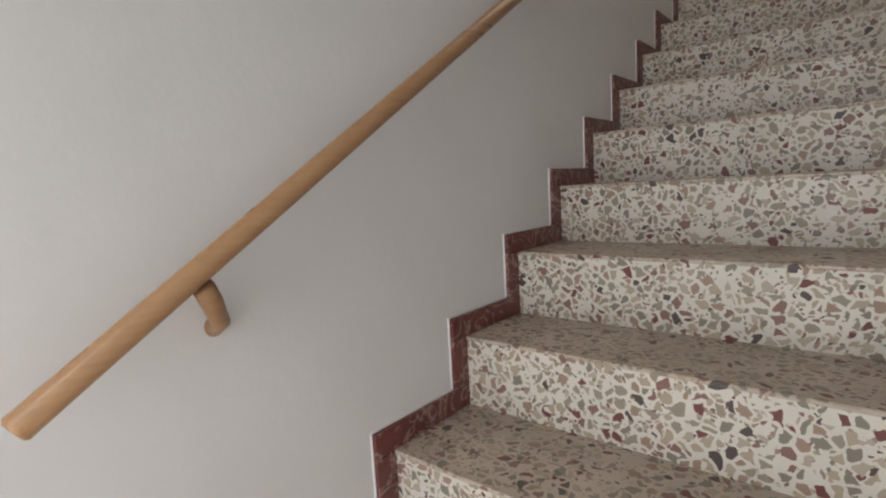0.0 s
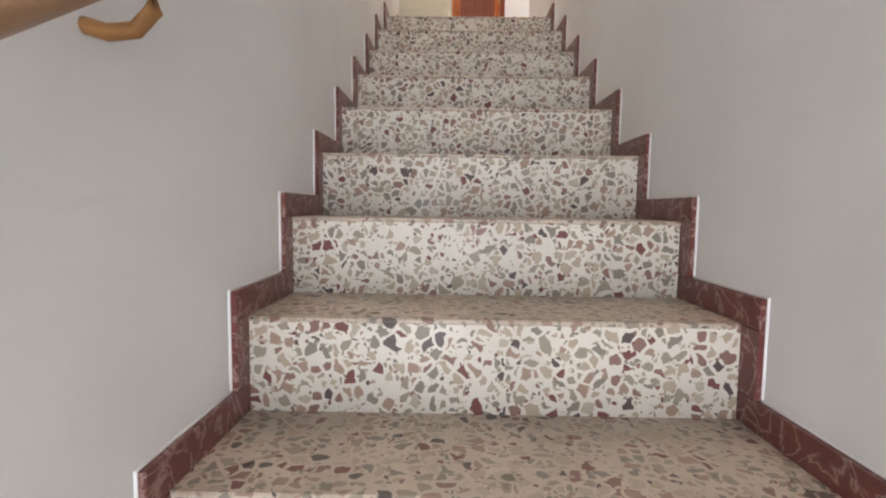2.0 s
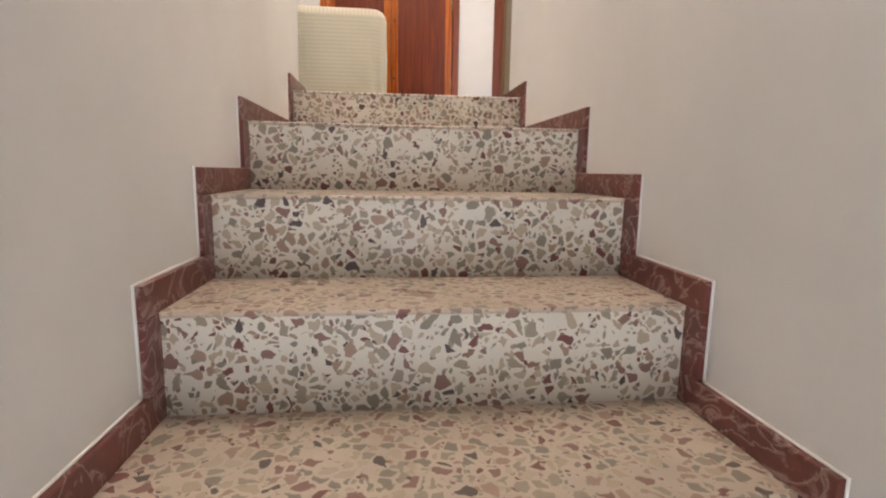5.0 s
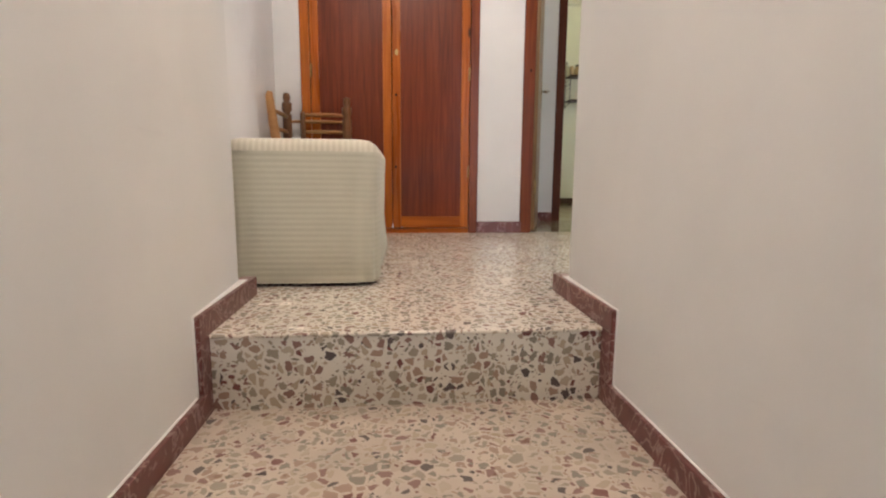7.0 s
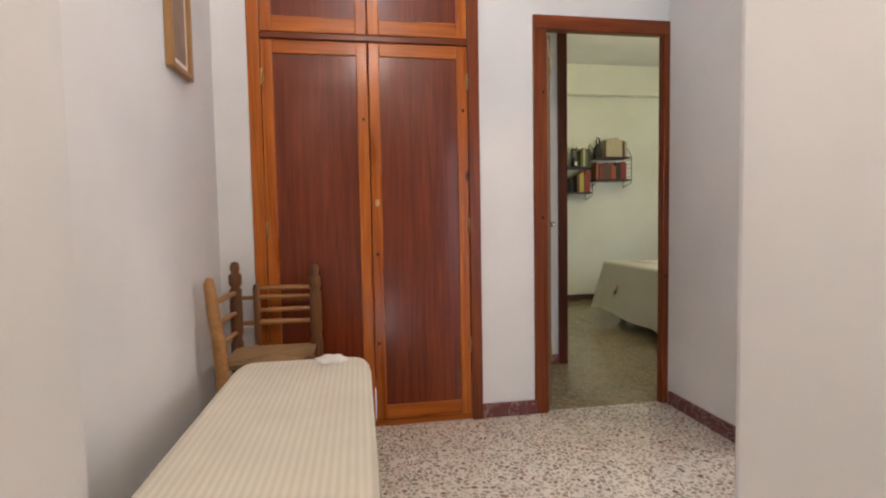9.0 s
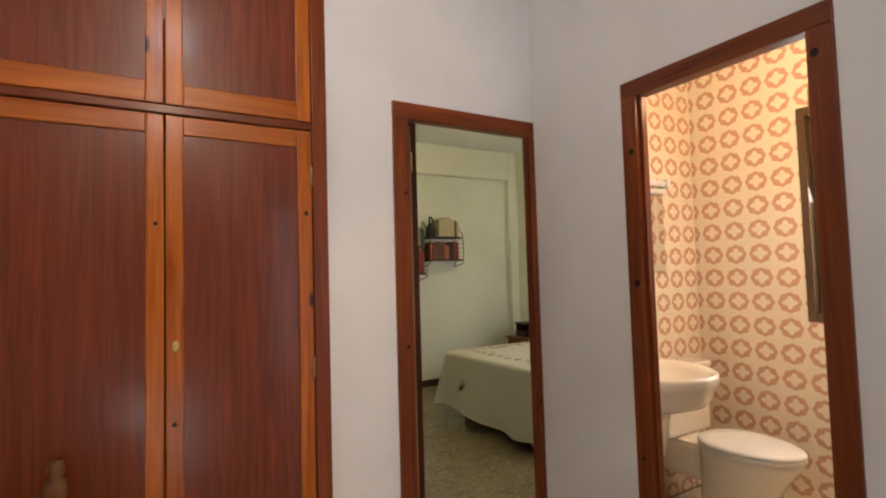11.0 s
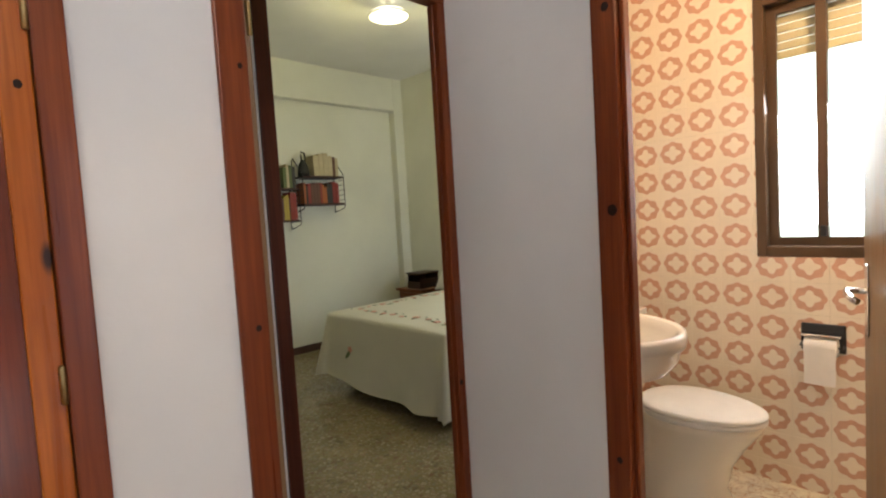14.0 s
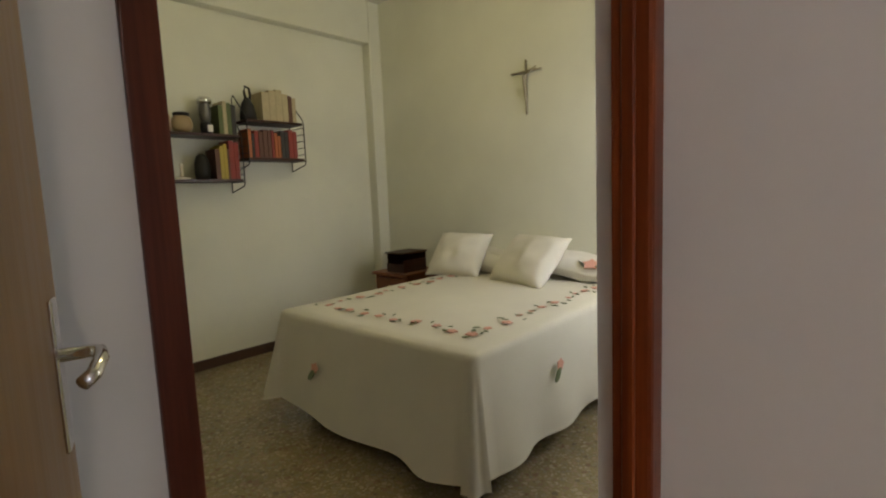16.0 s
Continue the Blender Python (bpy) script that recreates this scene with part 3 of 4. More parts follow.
bpy.context.view_layer.update()
for y, z, w in ((4.450, 4.160, 0.010), (4.450, 3.656, 0.013), (4.455, 3.0, 0.008), (3.825, 4.30, 0.011)):
    knot(door_two, (XB - 0.0128, y, z), 90, 0, -90, w, w * 1.15)
for x, z, w in ((1.262, 3.42, 0.007), (1.268, 4.05, 0.006), (1.945, 3.1, 0.008)):
    knot(bpy.data.objects["door_1"], (x, YN - 0.0128, z), 90, 0, 0, w, w * 1.2)
for x, z, w in ((0.424, 3.256, 0.007), (0.42, 2.82, 0.007), (0.372, 3.9, 0.006), (0.855, 3.95, 0.007)):
    knot(ward, (x, YN - 0.0148, z), 90, 0, 0, w, w * 1.2)

# ---------------------------------------------------------------- covered bench in the hall
bench = thing("covered_bench", "long low bench under a cream striped cloth cover", "bench", (0.116, 4.035, H))


def cover_side(n=150, rows=14):
    bm = bmesh.new()
    lw, ll, hh, r = 0.252, 0.555, 0.482, 0.042
    loop = []
    for i in range(n):
        a = 2 * math.pi * i / n
        ca, sa = math.cos(a), math.sin(a)
        e = 0.16
        loop.append((math.copysign(abs(ca) ** e, ca), math.copysign(abs(sa) ** e, sa), a))
    rings = []
    for j in range(rows + 1):
        f = j / rows
        z = hh - r - (hh - r - 0.012) * f
        ring = []
        for cx, cy, a in loop:
            w = 1 - 0.035 * math.sin(math.pi * f) * (0.6 + 0.4 * math.sin(3 * a))
            fold = 0.004 * f * math.sin(a * 17 + 2 * math.sin(a * 3)) + 0.006 * noise.noise(Vector((cx * 2, cy * 3, f * 2.5)))
            ring.append(bm.verts.new((cx * lw * w + cx * fold, cy * ll * (1 - 0.012 * math.sin(math.pi * f)) + cy * fold, z)))
        rings.append(ring)
    for a, b in zip(rings, rings[1:]):
        for i in range(n):
            bm.faces.new((a[i], b[i], b[(i + 1) % n], a[(i + 1) % n]))
    return bm, loop, (lw, ll, hh, r)


bm, loop, (lw, ll, hh, rr) = cover_side()
bmesh.ops.recalc_face_normals(bm, faces=bm.faces[:])
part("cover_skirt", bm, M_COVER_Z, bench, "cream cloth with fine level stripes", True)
bm = bmesh.new()
rings = []
for k in range(5):
    t = k / 4 * math.pi / 2
    ins = rr * (1 - math.cos(t)) if k else 0
    rings.append([bm.verts.new((cx * (lw - ins), cy * (ll - ins), hh - rr + rr * math.sin(t))) for cx, cy, a in loop])
for s in (0.9, 0.7, 0.45, 0.2):
    rings.append([bm.verts.new((cx * (lw - rr) * s, cy * (ll - rr) * s, hh + 0.004 * noise.noise(Vector((cx * s * 2, cy * s * 5, 1))))) for cx, cy, a in loop])
for a, b in zip(rings, rings[1:]):
    for i in range(len(loop)):
        bm.faces.new((a[i], a[(i + 1) % len(loop)], b[(i + 1) % len(loop)], b[i]))
bm.faces.new(rings[-1])
part("cover_top", bm, M_COVER, bench, "cream cloth with fine lengthwise stripes", True)
part("base_frame", box(-0.20, 0.20, -0.50, 0.50, 0.0, 0.012), M_IRON, bench, "dark frame under the cover")

napkin = bmesh.new()
bmesh.ops.create_icosphere(napkin, subdivisions=3, radius=1.0)
for v in napkin.verts:
    k = 1 + 0.35 * noise.noise(v.co * 2.3)
    v.co = Vector((v.co.x * 0.06 * k, v.co.y * 0.04 * k, max(0.0, v.co.z * 0.028 * k)))
ob = tagged(mesh_ob("crumpled_cloth", napkin, M_PAPER, True), "small crumpled white cloth on the covered bench", "cloth")
ob.location = (0.22, 4.50, H + 0.481)

# ---------------------------------------------------------------- corner chair
chair = thing("corner_chair", "rustic turned-wood corner chair with a rush seat", "chair", (-0.045, 4.80, H))
CX, CY = 0.175, 0.155


def turned(x, y, h, fin):
    prof = [(0.016, 0), (0.019, 0.03), (0.021, 0.25), (0.016, 0.27), (0.022, 0.29), (0.022, 0.47), (0.016, 0.49), (0.021, 0.52), (0.021, h - 0.13), (0.014, h - 0.115), (0.022, h - 0.10), (0.022, h - 0.06), (0.012, h - 0.05), (0.017, h - 0.03), (0.013, h - 0.005), (0.004, h)] if fin else \
        [(0.016, 0), (0.019, 0.03), (0.021, 0.25), (0.016, 0.27), (0.022, 0.29), (0.021, h - 0.01), (0.012, h)]
    return lathe(prof, 14, 1.3, 1.3, at=(x, y, 0))


for x, y, h, fin in ((-CX, CY, 0.84, True), (CX, CY, 0.82, True), (CX, -CY, 0.47, False)):
    part("post" if fin else "leg", turned(x, y, h, fin), M_CHAIR, chair, smooth=True)
part("post", tube([(-CX, -CY, 0), (-CX + 0.012, -CY, 0.40), (-CX + 0.006, -CY, 0.52), (-CX - 0.012, -CY, 0.66), (-CX - 0.025, -CY, 0.78), (-CX - 0.02, -CY, 0.80)], 0.024, 12, taper=[0.02, 0.026, 0.026, 0.025, 0.021, 0.014]), M_CHAIR_X, chair, "bent wooden back post", True)
part("stile", lathe([(0.013, 0.46), (0.016, 0.48), (0.016, 0.72), (0.010, 0.735)], 12, at=(-0.085, CY, 0)), M_CHAIR, chair, smooth=True)
for z, x, r in ((0.714, -0.085, 0.0115), (0.674, -CX, 0.0105), (0.615, -0.085, 0.0115), (0.559, -CX, 0.0125)):
    m = (x + CX) / 2
    part("rung", tube([(x, CY, z), (m - 0.05, CY, z + 0.002), (m + 0.05, CY, z + 0.002), (CX, CY, z)], r, 10, taper=[r * 0.75, r, r, r * 0.75]), M_CHAIR_X, chair, smooth=True)
for z, r in ((0.70, 0.012), (0.61, 0.011), (0.52, 0.011)):
    part("rung", tube([(-CX - 0.008, -CY, z), (-CX - 0.006, -CY * 0.5, z + 0.003), (-CX, CY * 0.5, z + 0.003), (-CX, CY, z)], r, 10, taper=[r * 0.7, r, r, r * 0.7]), M_CHAIR_X, chair, smooth=True)
for z in (0.12, 0.24):
    for p, q in (((-CX, -CY), (CX, -CY)), ((-CX, CY), (CX, CY)), ((-CX, -CY), (-CX, CY)), ((CX, -CY), (CX, CY))):
        part("stretcher", tube([(*p, z), (*q, z)], 0.009, 8), M_CHAIR_X, chair, smooth=True)
M_RUSH = plain("woven_rush", (0.33, 0.20, 0.09), 0.8, 0, 0.3, 60, 0.4)
seat = part("seat", box(-CX * 0.98, CX * 0.98, -CY * 0.98, CY * 0.98, 0.428, 0.444, 0.006, 2), M_RUSH, chair, "woven rush seat")
for k in range(15):
    f = (k + 0.5) / 15
    hx, hy = CX * f, CY * f
    part("rush_strand", tube([(-hx, -hy, 0.447), (hx, -hy, 0.447), (hx, hy, 0.447), (-hx, hy, 0.447), (-hx, -hy, 0.447)], 0.008, 6), M_RUSH, seat, smooth=True)

# ---------------------------------------------------------------- pictures in the hall
def framed_picture(y0, y1, z0, z1, label):
    t = thing("framed_picture", label, "picture", (-0.299, (y0 + y1) / 2, z0), group="pictures on the hall wall")
    w, h, b = (y1 - y0) / 2, z1 - z0, 0.022
    part("backing", box(0.0, 0.008, -w + 0.01, w - 0.01, 0.01, h - 0.01), M_PAGE, t)
    for a in ((-w, -w + b, 0, h), (w - b, w, 0, h), (-w + b, w - b, 0, b), (-w + b, w - b, h - b, h)):
        part("frame_strip", box(0.0, 0.026, *a, 0.003), M_GILT, t)
    part("mount", box(0.008, 0.011, -w + b - 0.002, w - b + 0.002, b - 0.002, h - b + 0.002), M_PAPER, t)
    art = plain("faded_print", (0.33, 0.24, 0.18), 0.6, 0, 0.6, 9, 0.0)
    part("print", box(0.011, 0.0125, -w + b + 0.02, w - b - 0.02, b + 0.025, h - b - 0.025), art, t, "faded brown print")


framed_picture(4.45, 4.67, 3.96, 4.30, "small faded brown print in a gilt wooden frame")
framed_picture(3.98, 4.20, 4.18, 4.52, "small faded print in a gilt wooden frame, hung higher")

# the stair lamp, and an unseen body added for the hall fill
for name, place, label in (("stair_ceiling_lamp", (0.47, 2.30, CEIL), "round opal glass ceiling lamp over the stairs, lit"), ("hall_ceiling_lamp", (0.45, 3.85, CEIL), "unseen opal glass lamp added for the hall fill light, lit")):
    lampd = thing(name, label, "lamp", place)
    part("base", lathe([(0.07, -0.03), (0.07, 0.0)], 24), M_WHITEPL, lampd, smooth=False)
    part("shade", lathe([(0.12, -0.10), (0.14, -0.07), (0.13, -0.045), (0.07, -0.031)], 28), M_LAMP, lampd, "lit opal glass shade", True)

# ---------------------------------------------------------------- bedroom: bed
bed = thing("double_bed", "double bed with a low dark frame, made up", "bed", (3.61, 6.585, H))
part("base", box(-0.84, 0.86, -0.62, 0.62, 0.22, 0.30, 0.01), M_IRON, bed)
part("mattress", box(-0.86, 0.87, -0.635, 0.635, 0.30, 0.555, 0.03, 3), M_PAPER, bed, "white mattress")
for x in (-0.74, 0.76):
    for y in (-0.52, 0.52):
        part("leg", lathe([(0.02, 0.0), (0.024, 0.02), (0.026, 0.22)], 12, at=(x, y, 0)), M_PLASTIC, bed, smooth=True)

spread = thing("bedspread", "white embroidered bedspread hanging in folds over the bed", "bedspread", (3.61, 6.585, H + 0.115))
EX, EY, TOP = 0.89, 0.67, 0.572 - 0.1


def spread_mesh():
    bm = bmesh.new()
    per, cr = [], 0.045
    corners = ((EX, -EY, -90), (EX, EY, 0), (-EX, EY, 90), (-EX, -EY, 180))
    for k, (x, y, a0) in enumerate(corners):
        cx, cy = x - math.copysign(cr, x), y - math.copysign(cr, y)
        for s in range(9):
            a = radians(a0 + s * 90 / 8)
            per.append((cx + cr * math.cos(a), cy + cr * math.sin(a), math.cos(a), math.sin(a), s / 8 if k in (2, 3) else -1))
        nx, ny, b0 = corners[(k + 1) % 4]
        ex, ey = nx - math.copysign(cr, nx), ny - math.copysign(cr, ny)
        a = radians(a0 + 90)
        sx, sy = cx + cr * math.cos(a), cy + cr * math.sin(a)
        tx, ty = ex + cr * math.cos(radians(b0)), ey + cr * math.sin(radians(b0))
        m = 34 if abs(tx - sx) > abs(ty - sy) else 28
        for s in range(1, m):
            per.append((sx + (tx - sx) * s / m, sy + (ty - sy) * s / m, math.cos(a), math.sin(a), -1))
    rings = []
    for s in (0.0, 0.35, 0.62, 0.82):
        rings.append([bm.verts.new((x * (0.2 + 0.75 * s / 0.82 * 0.95) , y * (0.2 + 0.75 * s / 0.82 * 0.95), TOP + 0.008 * noise.noise(Vector((x * 2 * s, y * 2 * s, 3))))) for x, y, *_ in per])
    for k in range(1, 5):
        t = k / 4 * math.pi / 2
        rings.append([bm.verts.new((x - nx * 0.03 * (1 - math.sin(t)), y - ny * 0.03 * (1 - math.sin(t)), TOP - 0.03 * (1 - math.cos(t)))) for x, y, nx, ny, c in per])
    rows = 12
    dist = 0.0
    for j in range(1, rows + 1):
        f = j / rows
        ring = []
        dist = 0.0
        for i, (x, y, nx, ny, c) in enumerate(per):
            px, py = per[i - 1][0], per[i - 1][1]
            dist += math.hypot(x - px, y - py)
            head = x > 0.5
            wob = math.sin(dist * 11 + 2.2 * math.sin(dist * 2.7)) * 0.55 + 0.5 * noise.noise(Vector((dist * 3, 0.4, 7)))
            corner = math.sin(math.pi * c) if c >= 0 else 0
            out = f * (0.03 + 0.02 * f) + f * f * 0.06 * wob + f * 0.12 * corner * (0.75 + 0.25 * math.sin(c * 19))
            if ny < -0.7:
                out *= 0.6
            drop = 0.482 + 0.035 * noise.noise(Vector((dist * 1.1, 2, 5))) + 0.01 * corner
            if x > 0.8 and abs(y) < 0.6:
                out, drop = 0.005 * f, 0.1
            ring.append(bm.verts.new((min(x + nx * out, 0.895), y + ny * out, TOP - 0.03 - (drop - 0.03) * f)))
        rings.append(ring)
    n = len(per)
    for a, b in zip(rings, rings[1:]):
        for i in range(n):
            bm.faces.new((a[i], b[i], b[(i + 1) % n], a[(i + 1) % n]))
    bm.faces.new(rings[0][::-1])
    bmesh.ops.recalc_face_normals(bm, faces=bm.faces[:])
    return bm


part("cloth", spread_mesh(), M_SPREAD, spread, smooth=True)


petal_mesh = part("embroidered_flower", blot(15, 0.026, 0.022, 0.22), M_PETAL, spread)
leaf_mesh = part("embroidered_leaf", blot(10, 0.024, 0.010, 0.0), M_LEAVES, spread)


def stitch(src, m):
    ob = new(src.name.split(".")[0], src.data)
    ob.parent = spread
    ob.matrix_local = m


rng = random.Random(4)
bx, by = EX - 0.20, EY - 0.17
petal_mesh.matrix_local = pose(-bx, -by, TOP + 0.011)
leaf_mesh.matrix_local = pose(-bx + 0.04, -by + 0.02, TOP + 0.011, 0, 0, 30)
track = [(-bx, -by + 2 * by * k / 9, 90) for k in range(10)] + [(-bx + (bx + 0.45) * k / 10, s * by, 0) for k in range(1, 11) for s in (-1, 1)]
for x, y, a in track:
    stitch(petal_mesh, pose(x + rng.uniform(-.02, .02), y + rng.uniform(-.02, .02), TOP + 0.011, 0, 0, rng.uniform(0, 360)) @ Matrix.Scale(rng.uniform(0.55, 1.0), 4))
    for q in range(2):
        stitch(leaf_mesh, pose(x + rng.uniform(-.055, .055), y + rng.uniform(-.055, .055), TOP + 0.0112, 0, 0, rng.uniform(0, 360)) @ Matrix.Scale(rng.uniform(0.45, 0.8), 4))
for x, y, z, rx, rz in ((-EX - 0.046, 0.28, TOP - 0.24, 84, -90), (-0.35, -EY - 0.026, TOP - 0.20, 87, 0), (0.15, -EY - 0.026, TOP - 0.20, 84, 0)):
    m = pose(x, y, z, rx, 0, rz)
    stitch(petal_mesh, m @ pose(0.015, 0.02, 0.012))
    stitch(leaf_mesh, m @ pose(-0.01, -0.02, 0.013, 0, 0, 50) @ Matrix.Scale(1.5, 4))


def pillow(place, rx, ry, rz, w, h, d, label):
    bm = bmesh.new()
    n = 16
    top, bot = [], []
    for i in range(n + 1):
        ra_, rb_ = [], []
        for j in range(n + 1):
            u, v = -1 + 2 * i / n, -1 + 2 * j / n
            edge = (max(0, 1 - abs(u) ** 2.6) * max(0, 1 - abs(v) ** 2.6)) ** 0.5
            pin = 1 - 0.07 * (1 - abs(u) ** 2) * abs(v) ** 3
            pin2 = 1 - 0.07 * (1 - abs(v) ** 2) * abs(u) ** 3
            wr = 0.022 * noise.noise(Vector((u * 2.5, v * 2.5, place[0] * 9)))
            x, y = u * w / 2 * pin2, v * h / 2 * pin
            ra_.append(bm.verts.new((x, y, edge * d / 2 + wr * edge + 0.003)))
            rb_.append(bm.verts.new((x, y, -edge * d / 2 + wr * edge - 0.003)))
        top.append(ra_)
        bot.append(rb_)
    for i in range(n):
        for j in range(n):
            bm.faces.new((top[i][j], top[i + 1][j], top[i + 1][j + 1], top[i][j + 1]))
            bm.faces.new((bot[i][j], bot[i][j + 1], bot[i + 1][j + 1], bot[i + 1][j]))
    rim = [(i, 0) for i in range(n)] + [(n, j) for j in range(n)] + [(i, n) for i in range(n, 0, -1)] + [(0, j) for j in range(n, 0, -1)]
    for (a, b), (c, e) in zip(rim, rim[1:] + rim[:1]):
        bm.faces.new((top[a][b], bot[a][b], bot[c][e], top[c][e]))
    bmesh.ops.recalc_face_normals(bm, faces=bm.faces[:])
    t = thing("pillow", label, "pillow", (0, 0, 0), group="pillows on the bed")
    t.matrix_world = pose(*place, rx, ry, rz)
    part("case", bm, M_PILLOW, t, smooth=True)
    return t


BT = H + 0.587
pillow((4.33, 7.03, BT + 0.075), 0, -8, 90, 0.62, 0.36, 0.15, "plump white pillow lying at the bed head")
flowered = pillow((4.33, 6.30, BT + 0.075), 0, -8, 90, 0.62, 0.36, 0.15, "plump white pillow with a red flower at the bed head")
pillow((4.13, 7.16, BT + 0.135), 0, -48, 8, 0.38, 0.44, 0.17, "square white cushion leaning on the pillows")
pillow((4.10, 6.56, BT + 0.13), 0, -46, -16, 0.40, 0.50, 0.17, "square white cushion with an embroidered green edge")
pf = part("embroidered_flower", blot(15, 0.05, 0.045, 0.25), M_PETAL, flowered)
pf.matrix_local = pose(-0.12, 0.14, 0.062, -25)
for x, a in ((-0.19, 30), (-0.06, 140)):
    lf = part("embroidered_leaf", blot(10, 0.04, 0.018, 0.0), M_LEAVES, flowered)
    lf.matrix_local = pose(x, 0.14, 0.060, -25, 0, a)

# ---------------------------------------------------------------- nightstand
ns = thing("nightstand", "small reddish wooden nightstand beside the bed", "nightstand", (4.28, 7.86, H))
part("top", box(-0.22, 0.20, -0.21, 0.21, 0.515, 0.54, 0.005, 2), M_NIGHT, ns)
part("body", boxes((-0.19, -0.17, -0.19, 0.19, 0.10, 0.515), (0.17, 0.19, -0.19, 0.19, 0.10, 0.515), (-0.17, 0.17, -0.19, -0.17, 0.10, 0.515), (-0.17, 0.17, 0.17, 0.19, 0.10, 0.515), (-0.17, 0.17, -0.17, 0.17, 0.10, 0.12)), M_NIGHT, ns)
dr = part("drawer", box(-0.205, -0.19, -0.175, 0.175, 0.36, 0.50, 0.004, 2), M_NIGHT, ns)
kn = lathe([(0.006, 0), (0.006, 0.01), (0.013, 0.016), (0.010, 0.025)], 14)
bmesh.ops.transform(kn, matrix=pose(-0.205, 0, 0.43, 0, -90), verts=kn.verts)
part("knob", kn, M_BRASS, dr, smooth=True)
for x in (-0.17, 0.17):
    for y in (-0.17, 0.17):
        part("leg", lathe([(0.012, 0), (0.018, 0.10)], 10, at=(x, y, 0)), M_NIGHT, ns, smooth=True)
bx_ = thing("wooden_box", "small dark open wooden box on the nightstand", "box", (4.24, 7.83, H + 0.54))
part("tray", boxes((-0.13, 0.13, -0.10, 0.10, 0.0, 0.012), (-0.13, -0.12, -0.10, 0.10, 0.012, 0.07), (0.12, 0.13, -0.10, 0.10, 0.012, 0.15), (-0.12, 0.12, 0.09, 0.10, 0.012, 0.15), (-0.12, 0.12, -0.10, -0.09, 0.012, 0.10)), M_SHELF, bx_)
part("lid", box(-0.14, 0.14, -0.11, 0.11, 0.151, 0.165, 0.003), M_SHELF, bx_)
bk = thing("book", "pale closed book lying in the box", "book", (4.24, 7.83, H + 0.553))
part("pages", box(-0.07, 0.07, -0.05, 0.05, 0.003, 0.025), M_PAGE, bk)
part("cover", boxes((-0.072, 0.072, -0.053, 0.053, 0.0, 0.003), (-0.072, 0.072, -0.053, 0.053, 0.025, 0.028), (-0.075, -0.072, -0.053, 0.053, 0.0, 0.028)), M_PAPER, bk)

# ---------------------------------------------------------------- bedroom: cross, lamp
cross = thing("wall_cross", "slim dark metal crucifix on the cream wall", "crucifix", (4.498, 6.79, 4.10))
part("upright", box(-0.016, 0.0, -0.007, 0.007, 0.0, 0.375, 0.003), M_PEWTER, cross)
part("crossbar", box(-0.017, -0.001, -0.125, 0.125, 0.287, 0.300, 0.003), M_PEWTER, cross)
part("ornament", tube([(-0.022, -0.09, 0.312), (-0.026, -0.03, 0.285), (-0.028, 0.0, 0.26), (-0.028, 0.0, 0.16), (-0.022, 0.0, 0.10)], 0.012, 8, taper=[0.006, 0.010, 0.018, 0.012, 0.006]), M_PEWTER, cross, smooth=True)

bl = thing("bedroom_ceiling_lamp", "round glass ceiling lamp with a ribbed rim, lit", "lamp", (3.05, 6.65, CEIL))
part("rose", lathe([(0.05, -0.05), (0.055, -0.03), (0.055, 0.0)], 20), M_WHITEPL, bl, smooth=True)
part("stem", lathe([(0.02, -0.10), (0.02, -0.05)], 14), M_CHROME, bl, smooth=True)
part("shade", lathe([(0.125, -0.160), (0.140, -0.152), (0.125, -0.13), (0.06, -0.106), (0.02, -0.101)], 32), M_LAMP, bl, "lit opal glass dish", True)
part("rim", tube([(0.141 * math.cos(a), 0.141 * math.sin(a), -0.152) for a in (2 * math.pi * k / 32 for k in range(33))], 0.006, 6), M_CHROME, bl, smooth=True)

# ---------------------------------------------------------------- bedroom: wall shelves and what stands on them
def wall_shelf(x0, x1, z_low, z_up, label):
    t = thing("wall_shelf", label, "shelf", ((x0 + x1) / 2, 8.40, z_low), group="string shelves on the bedroom wall")
    w = (x1 - x0) / 2
    for z in (0.0, z_up - z_low):
        part("board", box(-w, w, -0.20, -0.008, z - 0.018, z, 0.002), M_SHELF, t)
    for s in (-1, 1):
        x = s * (w + 0.006)
        bm = tube([(x, -0.012, -0.09), (x, -0.012, z_up - z_low + 0.16), (x, -0.035, z_up - z_low + 0.18), (x, -0.19, z_up - z_low + 0.03), (x, -0.205, z_up - z_low), (x, -0.205, -0.03), (x, -0.19, -0.05), (x, -0.012, -0.09)], 0.004, 6)
        rungs = []
        for k in range(7):
            z = -0.02 + k * 0.05
            if z < z_up - z_low + 0.01:
                rungs.append(tube([(x, -0.012, z), (x, -0.205, z)], 0.0025, 5))
        ladder = part("wire_ladder", bm, M_IRON, t)
        for rung in rungs:
            part("wire_rung", rung, M_IRON, ladder)
    return t


UP0, UP1, LO0, LO1 = 3.135, 3.575, 2.60, 3.075
UZ = (3.878, 4.143)
LZ = (3.728, 4.028)
wall_shelf(UP0, UP1, UZ[0], UZ[1], "dark two-board wall shelf on black wire, full of books")
wall_shelf(LO0, LO1, LZ[0], LZ[1], "dark two-board wall shelf on black wire with ornaments and books")


